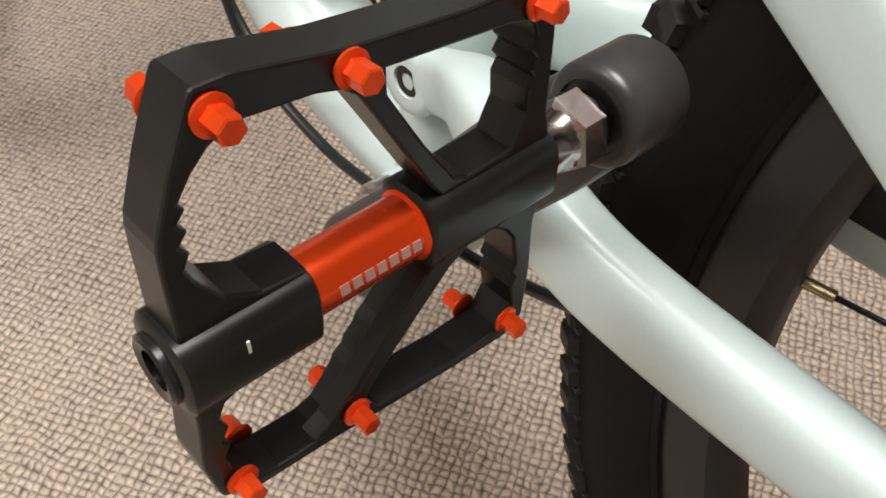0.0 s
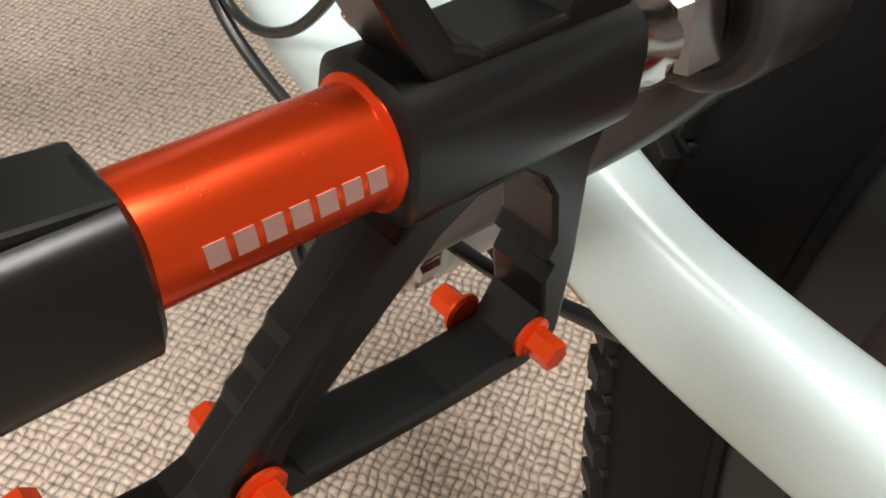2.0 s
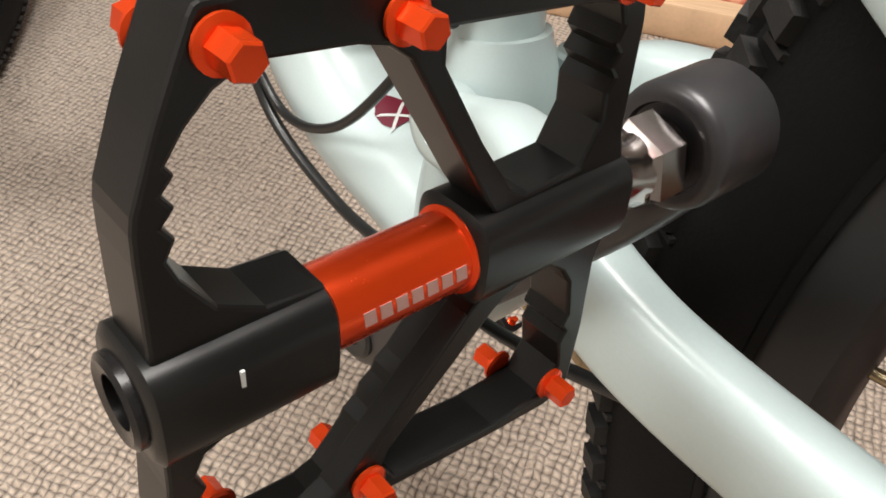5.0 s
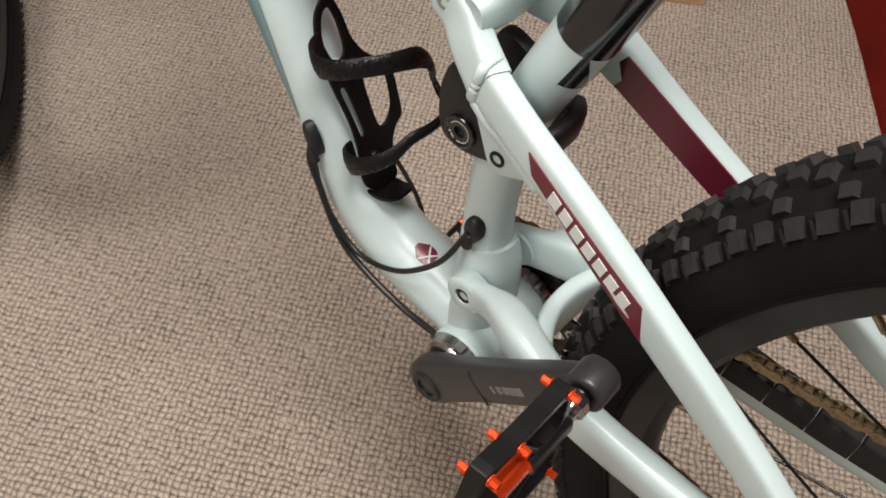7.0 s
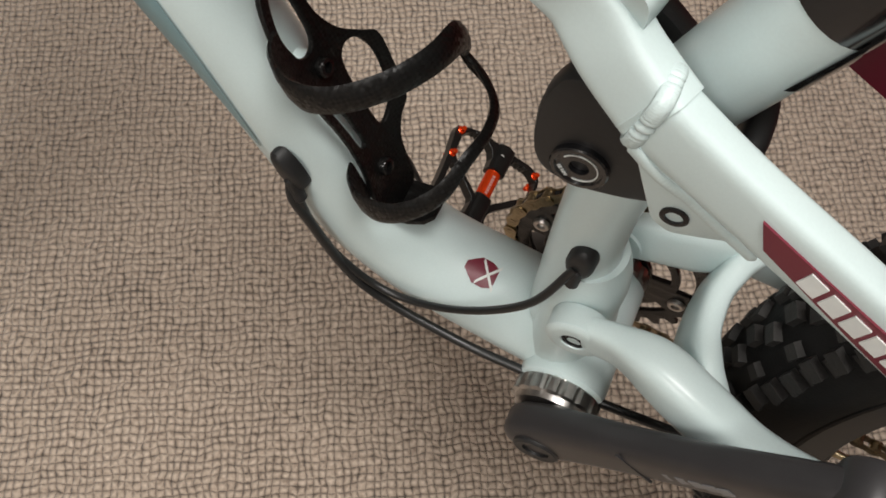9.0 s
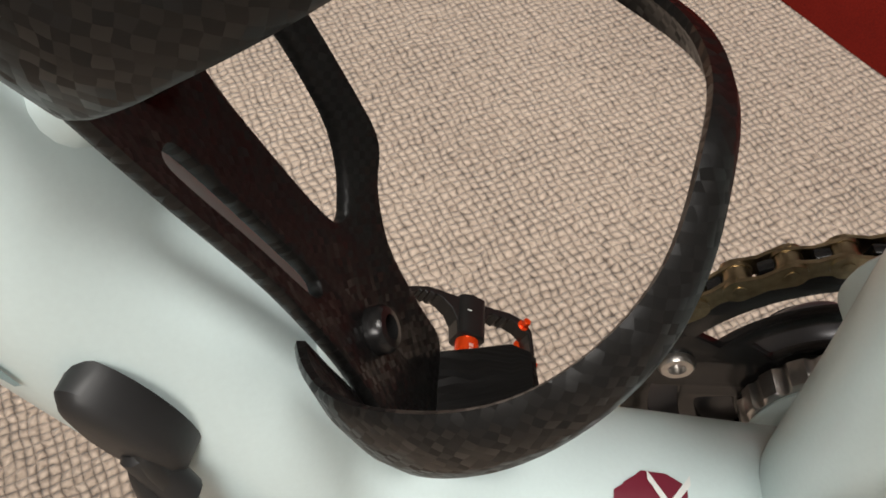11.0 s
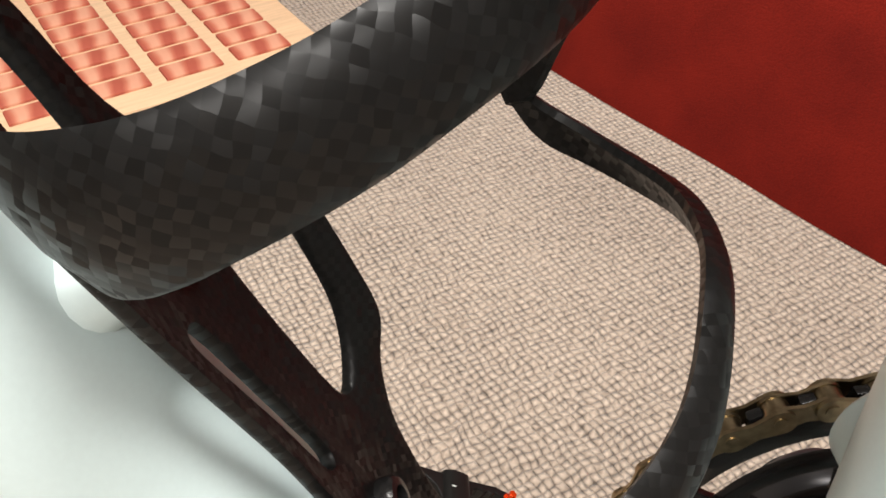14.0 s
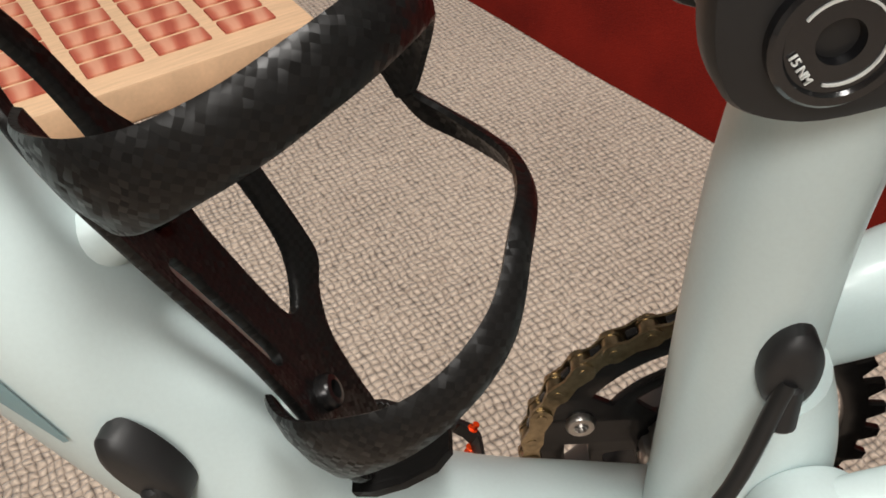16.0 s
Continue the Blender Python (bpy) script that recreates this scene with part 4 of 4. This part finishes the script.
    back = ((0.1700, 0.0392), (0.1495, 0.0390), (0.1100, 0.0365), (0.1704, -0.0345), (0.1494, -0.0371), (0.1122, -0.0400))
    for f, spots in ((1, near), (-1, back)):
        for a, b in spots:
            place = axes(u * f, v, (u * f).cross(v), at(a, b, 0.0048 * f))
            z = place.to_3x3() @ Vector((0, 0, 1))
            if z.dot(w) * f < 0:
                place = axes(-u * f, v, (-u * f).cross(v), at(a, b, 0.0048 * f))
            if first is None:
                first = part("pin", pin, ORANGE, root, "orange anodised pin", split=20)
                first.matrix_basis = place
            else:
                o = first.copy()
                scene.collection.objects.link(o)
                o.matrix_basis = place


pedal(-1, V(0.1019, 0, 0.4527), 4.6)
pedal(1, END_FAR, 62.0)


def wheel(name, centre, turn, knobs=146):
    root = empty(name, bike, Matrix.Translation(centre) @ Matrix.Rotation(turn, 4, "Z"))
    tagged(root, "black spoked wheel with a knobbly tyre")

    def revolve(profile, segs, nm, mat):
        bm = bmesh.new()
        rings = [[Vector((r * math.cos(2 * math.pi * k / segs), y, r * math.sin(2 * math.pi * k / segs))) for r, y in profile] for k in range(segs)]
        rings.append(rings[0])
        made = [[bm.verts.new(p) for p in ring] for ring in rings[:-1]]
        n = len(profile)
        for k in range(segs):
            a, b = made[k], made[(k + 1) % segs]
            for j in range(n):
                bm.faces.new((a[j], a[(j + 1) % n], b[(j + 1) % n], b[j]))
        return part(nm, bm, mat, root)

    prof = []
    for k in range(17):
        t = radians(-142 + 284 * k / 16)
        prof.append((0.3385 + 0.0285 * math.cos(t), 0.0290 * math.sin(t)))
    revolve(prof, 128, "tyre", RUBBER)
    bead = [(0.3160, 0.0205), (0.3185, 0.0215), (0.3200, 0.0205), (0.3175, 0.0190)]
    for s in (-1, 1):
        revolve([(r, s * y) for r, y in bead], 128, "sidewall_rib", RUBBER)
    revolve([(0.3170, 0.0180), (0.3130, 0.0185), (0.2990, 0.0150), (0.2930, 0.0060), (0.2930, -0.0060), (0.2990, -0.0150), (0.3130, -0.0185), (0.3170, -0.0180)], 128, "rim", PLASTIC)
    # tread: ramped centre blocks and tall side blocks
    verts, faces = [], []

    def block(ang, tilt, long, wide, tall, skew=0.0, ramp=0.0):
        base = len(verts)
        for lvl, k in ((-0.0015, 1.0), (tall, 0.84)):
            for du, dv in ((-1, -1), (1, -1), (1, 1), (-1, 1)):
                a = du * long / 2 * k + skew * dv * wide / 2 + (ramp if lvl > 0 else 0)
                th = tilt + dv * wide / 2 * k / 0.0285
                rr = 0.0285 + lvl
                r = 0.3385 + rr * math.cos(th)
                al = ang + a / r
                verts.append((r * math.cos(al), rr * math.sin(th) * 1.02, r * math.sin(al)))
        for q in ((0, 1, 2, 3), (4, 5, 6, 7), (0, 1, 5, 4), (1, 2, 6, 5), (2, 3, 7, 6), (3, 0, 4, 7)):
            faces.append(tuple(base + i for i in q))

    rnd = random.Random(5)
    for k in range(knobs):
        a = 2 * math.pi * k / knobs
        st = 2 * math.pi / knobs
        j = lambda: rnd.uniform(-0.0006, 0.0006)
        if k % 2:
            block(a, radians(-12), 0.0092 + j(), 0.0088, 0.0036, 0.20)
            block(a, radians(12), 0.0092 + j(), 0.0088, 0.0036, -0.20)
        else:
            block(a, radians(-20), 0.0080 + j(), 0.0085, 0.0036, -0.15)
            block(a, radians(20), 0.0080 + j(), 0.0085, 0.0036, 0.15)
        for s in (-1, 1):
            if k % 2:
                block(a + st * 0.3, s * radians(40), 0.0078 + j(), 0.0068, 0.0032, 0.15 * s)
            out = 58 if k % 4 < 2 else 61
            block(a, s * radians(out), 0.0088 + j(), 0.0098, 0.0042, 0.12 * s, -0.0008)
            # sipes: a low step behind each side block
            block(a + st * 0.42, s * radians(out + 4), 0.0022, 0.0090, 0.0016)
    mesh = bpy.data.meshes.new("tread")
    mesh.from_pydata(verts, [], faces)
    mesh.update()
    mesh.materials.append(KNOB_RUBBER)
    tread = new("tread", mesh)
    tread.parent = root
    tagged(tread, "worn dusty tread blocks", kind="stuff")
    bm = bmesh.new()
    turned(bm, (0, -0.060, 0), (0, 0.060, 0), [(0, 0.010), (0.012, 0.012), (0.016, 0.028), (0.022, 0.028), (0.028, 0.016), (0.092, 0.016), (0.098, 0.028), (0.104, 0.028), (0.110, 0.012), (0.120, 0.010)], 28)
    part("hub", bm, PLASTIC, root)
    bm = bmesh.new()
    rod(bm, (0, 0, 0), (0.265, 0, 0), 0.0010, 8)
    spoke = bm
    bm = bmesh.new()
    rod(bm, (0, 0, 0), (0.013, 0, 0), 0.0021, 10, 0.0004)
    nip = bm
    s0 = n0 = None
    for k in range(32):
        side = -1 if k % 2 else 1
        ta = 2 * math.pi * k / 32
        th = ta + (0.52 if (k // 2) % 2 else -0.52)
        a = Vector((0.027 * math.cos(th), side * 0.040, 0.027 * math.sin(th)))
        b = Vector((0.2950 * math.cos(ta), side * 0.004, 0.2950 * math.sin(ta)))
        d = (b - a).normalized()
        h = d.orthogonal().normalized()
        mm = axes(d, h, d.cross(h), a)
        mn = axes(d, h, d.cross(h), b - d * 0.012)
        if s0 is None:
            s0 = part("spoke", spoke, BLACK_STEEL, root)
            n0 = part("nipple", nip, BRASS, root, "brass spoke nipple")
            so, no = s0, n0
        else:
            so, no = s0.copy(), n0.copy()
            scene.collection.objects.link(so)
            scene.collection.objects.link(no)
        so.matrix_basis, no.matrix_basis = mm, mn
    return root


REAR = (0.430, 0, 0.370)
wheel("rear_wheel", REAR, 0.0)
wheel("front_wheel", (-0.790, 0.0, 0.371), radians(-35))


def fork():
    root = empty("fork", bike, Matrix.Translation((-0.790, 0.0, 0.371)) @ Matrix.Rotation(radians(-35), 4, "Z"))
    tagged(root, "black suspension fork")
    for s in (-1, 1):
        bm = bmesh.new()
        tube(bm, [(-0.01, s * 0.062, 0.0, 0.014, 0.020), (0.03, s * 0.062, 0.05, 0.021, 0.022), (0.12, s * 0.062, 0.25, 0.022, 0.022), (0.165, s * 0.062, 0.36, 0.022, 0.022)], 20, 6)
        part("lower_leg", bm, GLOSS_BLACK, root)
        bm = bmesh.new()
        rod(bm, (0.165, s * 0.062, 0.36), (0.215, s * 0.062, 0.48), 0.0172, 20)
        part("stanchion", bm, GLOSS_BLACK, root)
    bm = bmesh.new()
    tube(bm, [(0.215, -0.075, 0.478, 0.02, 0.018), (0.222, 0, 0.495, 0.022, 0.022), (0.215, 0.075, 0.478, 0.02, 0.018)], 16, 6, (1, 0, 0))
    part("crown", bm, GLOSS_BLACK, root)


fork()


def drivetrain():
    ring = empty("chainring", bike)
    tagged(ring, "black toothed chainring with open arms")
    teeth = 30
    rim = []
    for k in range(teeth):
        a = 2 * math.pi * k / teeth
        for da, r in ((-0.32, 0.0572), (-0.14, 0.0632), (0.14, 0.0632), (0.32, 0.0572)):
            t = a + da * 2 * math.pi / teeth
            rim.append((r * math.cos(t), r * math.sin(t)))
    holes = []
    for k in range(4):
        c = math.pi / 2 * k + 0.5
        arc = [c - 0.52 + 1.04 * j / 12 for j in range(13)]
        holes.append([(0.0485 * math.cos(t), 0.0485 * math.sin(t)) for t in arc] + [(0.0400 * math.cos(t), 0.0400 * math.sin(t)) for t in reversed(arc)])
        arc = [c - 0.36 + 0.72 * j / 8 for j in range(9)]
        holes.append(soften([(0.0350 * math.cos(t), 0.0350 * math.sin(t)) for t in arc] + [(0.0240 * math.cos(t), 0.0240 * math.sin(t)) for t in reversed(arc)], 0.3, 2))
    bm = plate([rim, *holes], 0.0032, 0.0006, axes((1, 0, 0), (0, 0, 1), (0, -1, 0), (0, 0.0480, 0.313)))
    part("toothed_ring", bm, BLACK_STEEL, ring, split=25)
    for k in range(4):
        c = math.pi / 2 * k + 0.5 + math.pi / 4
        p = Vector((0.046 * math.cos(c), 0.0, 0.313 + 0.046 * math.sin(c)))
        bm = bmesh.new()
        turned(bm, p + Vector((0, 0.0475, 0)), p + Vector((0, 0.0440, 0)), [(0, 0.0052), (0.0025, 0.0052), (0.0035, 0.0044), (0.0035, 0.0026), (0.0015, 0.0024)], 20)
        part("ring_bolt", bm, STEEL, ring, "steel socket bolt")
    # chain
    chain = empty("chain", bike)
    tagged(chain, "bronze-coloured worn chain")
    R, c0, cog, Rc = 0.0607, Vector((0, 0, 0.313)), Vector((0.430, 0, 0.370)), 0.060
    path = []
    for k in range(25):
        t = radians(258) + (radians(97) - radians(258)) * k / 24
        path.append(c0 + Vector((R * math.cos(t), 0.0480, R * math.sin(t))))
    path.append(cog + Vector((Rc * math.cos(radians(97)), 0.0480, Rc * math.sin(radians(97)))))
    for k in range(1, 13):
        t = radians(97) - radians(190) * k / 12
        path.append(cog + Vector((Rc * math.cos(t), 0.0480, Rc * math.sin(t))))
    path += [Vector((0.452, 0.048, 0.268)), Vector((0.425, 0.048, 0.215)), Vector((0.385, 0.048, 0.190)), Vector((0.350, 0.048, 0.205)), Vector((-0.010, 0.048, 0.2525))]
    seg = [(a, b, (b - a).length) for a, b in zip(path, path[1:])]
    total = sum(s[2] for s in seg)
    count = 2 * round(total / 0.0127 / 2)

    def along(u):
        u %= total
        for a, b, n in seg:
            if u <= n:
                return a + (b - a) * (u / n)
            u -= n
        return path[-1]

    def link_mesh(w, mat):
        bm = bmesh.new()
        shape = []
        for cx, t0 in ((0.0127, -90), (0.0, 90)):
            for j in range(9):
                t = radians(t0 + 180 * j / 8)
                shape.append((cx + 0.0040 * math.cos(t), 0.0040 * math.sin(t)))
        mid = [(0.00635, 0.0027), (0.00635, -0.0027)]
        shape = shape[:9] + [mid[0]] + shape[9:] + [mid[1]]
        for s in (-1, 1):
            rows = [[Vector((x, s * w + h, z)) for x, z in shape] for h in (-0.0005, 0.0005)]
            loft(bm, rows)
        for cx in (0.0, 0.0127):
            rod(bm, (cx, -w - 0.0008, 0), (cx, w + 0.0008, 0), 0.0019, 10)
            rod(bm, (cx, -0.0020, 0), (cx, 0.0020, 0), 0.0036, 12)
        return bm

    kinds = [None, None]
    for k in range(count):
        a, b = along(k * total / count), along((k + 1) * total / count)
        d = (b - a).normalized()
        side = Vector((0, 1, 0))
        mm = axes(d, side, d.cross(side), a)
        i = k % 2
        if kinds[i] is None:
            kinds[i] = part("link", link_mesh(0.0032 if i else 0.0022, BRASS), BRASS, chain)
            ob = kinds[i]
        else:
            ob = kinds[i].copy()
            scene.collection.objects.link(ob)
        ob.matrix_basis = mm
    cass = empty("cassette", bike)
    tagged(cass, "stepped steel cassette")
    for k, r in enumerate((0.100, 0.088, 0.076, 0.058, 0.048, 0.038)):
        bm = bmesh.new()
        n = int(r * 420)
        rim = []
        for j in range(n):
            for da, rr in ((-0.3, r - 0.004), (-0.12, r), (0.12, r), (0.3, r - 0.004)):
                t = 2 * math.pi * (j + da) / n
                rim.append((rr * math.cos(t), rr * math.sin(t)))
        bm = plate([rim], 0.002, 0.0003, axes((1, 0, 0), (0, 0, 1), (0, -1, 0), (0.430, 0.0335 + 0.0048 * k, 0.370)))
        part("cog", bm, STEEL, cass)


drivetrain()


def cables():
    for pts, r in (
        ([(-0.1535, -0.0262, 0.4080), (-0.1510, -0.0300, 0.4000), (-0.1375, -0.0308, 0.3580), (-0.1055, -0.0310, 0.3325), (-0.0675, -0.0310, 0.3455), (-0.0338, -0.0300, 0.3855), (-0.0200, -0.0215, 0.4220)], 0.0021),
        ([(-0.1550, -0.0255, 0.4060), (-0.1530, -0.0310, 0.3960), (-0.1460, -0.0322, 0.3820), (-0.1172, -0.0325, 0.3315), (-0.0636, -0.0330, 0.3135), (-0.0145, -0.0345, 0.3165), (0.0265, -0.0345, 0.3200), (0.060, -0.0360, 0.330), (0.110, -0.0385, 0.352)], 0.0026),
        ([(-0.2350, 0.0220, 0.5100), (-0.2250, 0.0550, 0.3900), (-0.1850, 0.0900, 0.2950), (-0.1520, 0.0920, 0.2610), (-0.1330, 0.0920, 0.2230), (-0.100, 0.0800, 0.200), (-0.040, 0.0300, 0.290)], 0.0021),
    ):
        bm = bmesh.new()
        wire(bm, pts, r)
        part("cable", bm, CABLE, bike, "black cable housing")
    # grommets where they enter the tubes
    for c, n, d, wd, ln in (
        (Vector((-0.1555, -0.0258, 0.4085)), Vector((-0.20, -0.97, -0.1)), Vector((0.46, 0.0, -0.89)), 0.0062, 0.0135),
        (Vector((-0.0190, -0.0182, 0.4230)), Vector((-0.12, -0.99, 0.0)), Vector((0.02, 0, -1)), 0.0065, 0.0110),
    ):
        d = (d - n * d.dot(n)).normalized()
        n.normalize()
        s = n.cross(d)
        bm = bmesh.new()
        rings = []
        for h, k in ((-0.004, 1.0), (0.0015, 1.0), (0.0032, 0.86), (0.0040, 0.6)):
            rings.append([c + n * h + d * (math.cos(t) * ln * k) + s * (math.sin(t) * wd * k) for t in np.linspace(0, 2 * math.pi, 25)[:-1]])
        loft(bm, rings)
        rod(bm, c + n * 0.002 + d * ln * 0.2, c + n * 0.0042 + d * (ln + 0.0035), 0.0034, 14, 0.001)
        part("grommet", bm, PLASTIC, bike, "black rubber cable grommet")


cables()
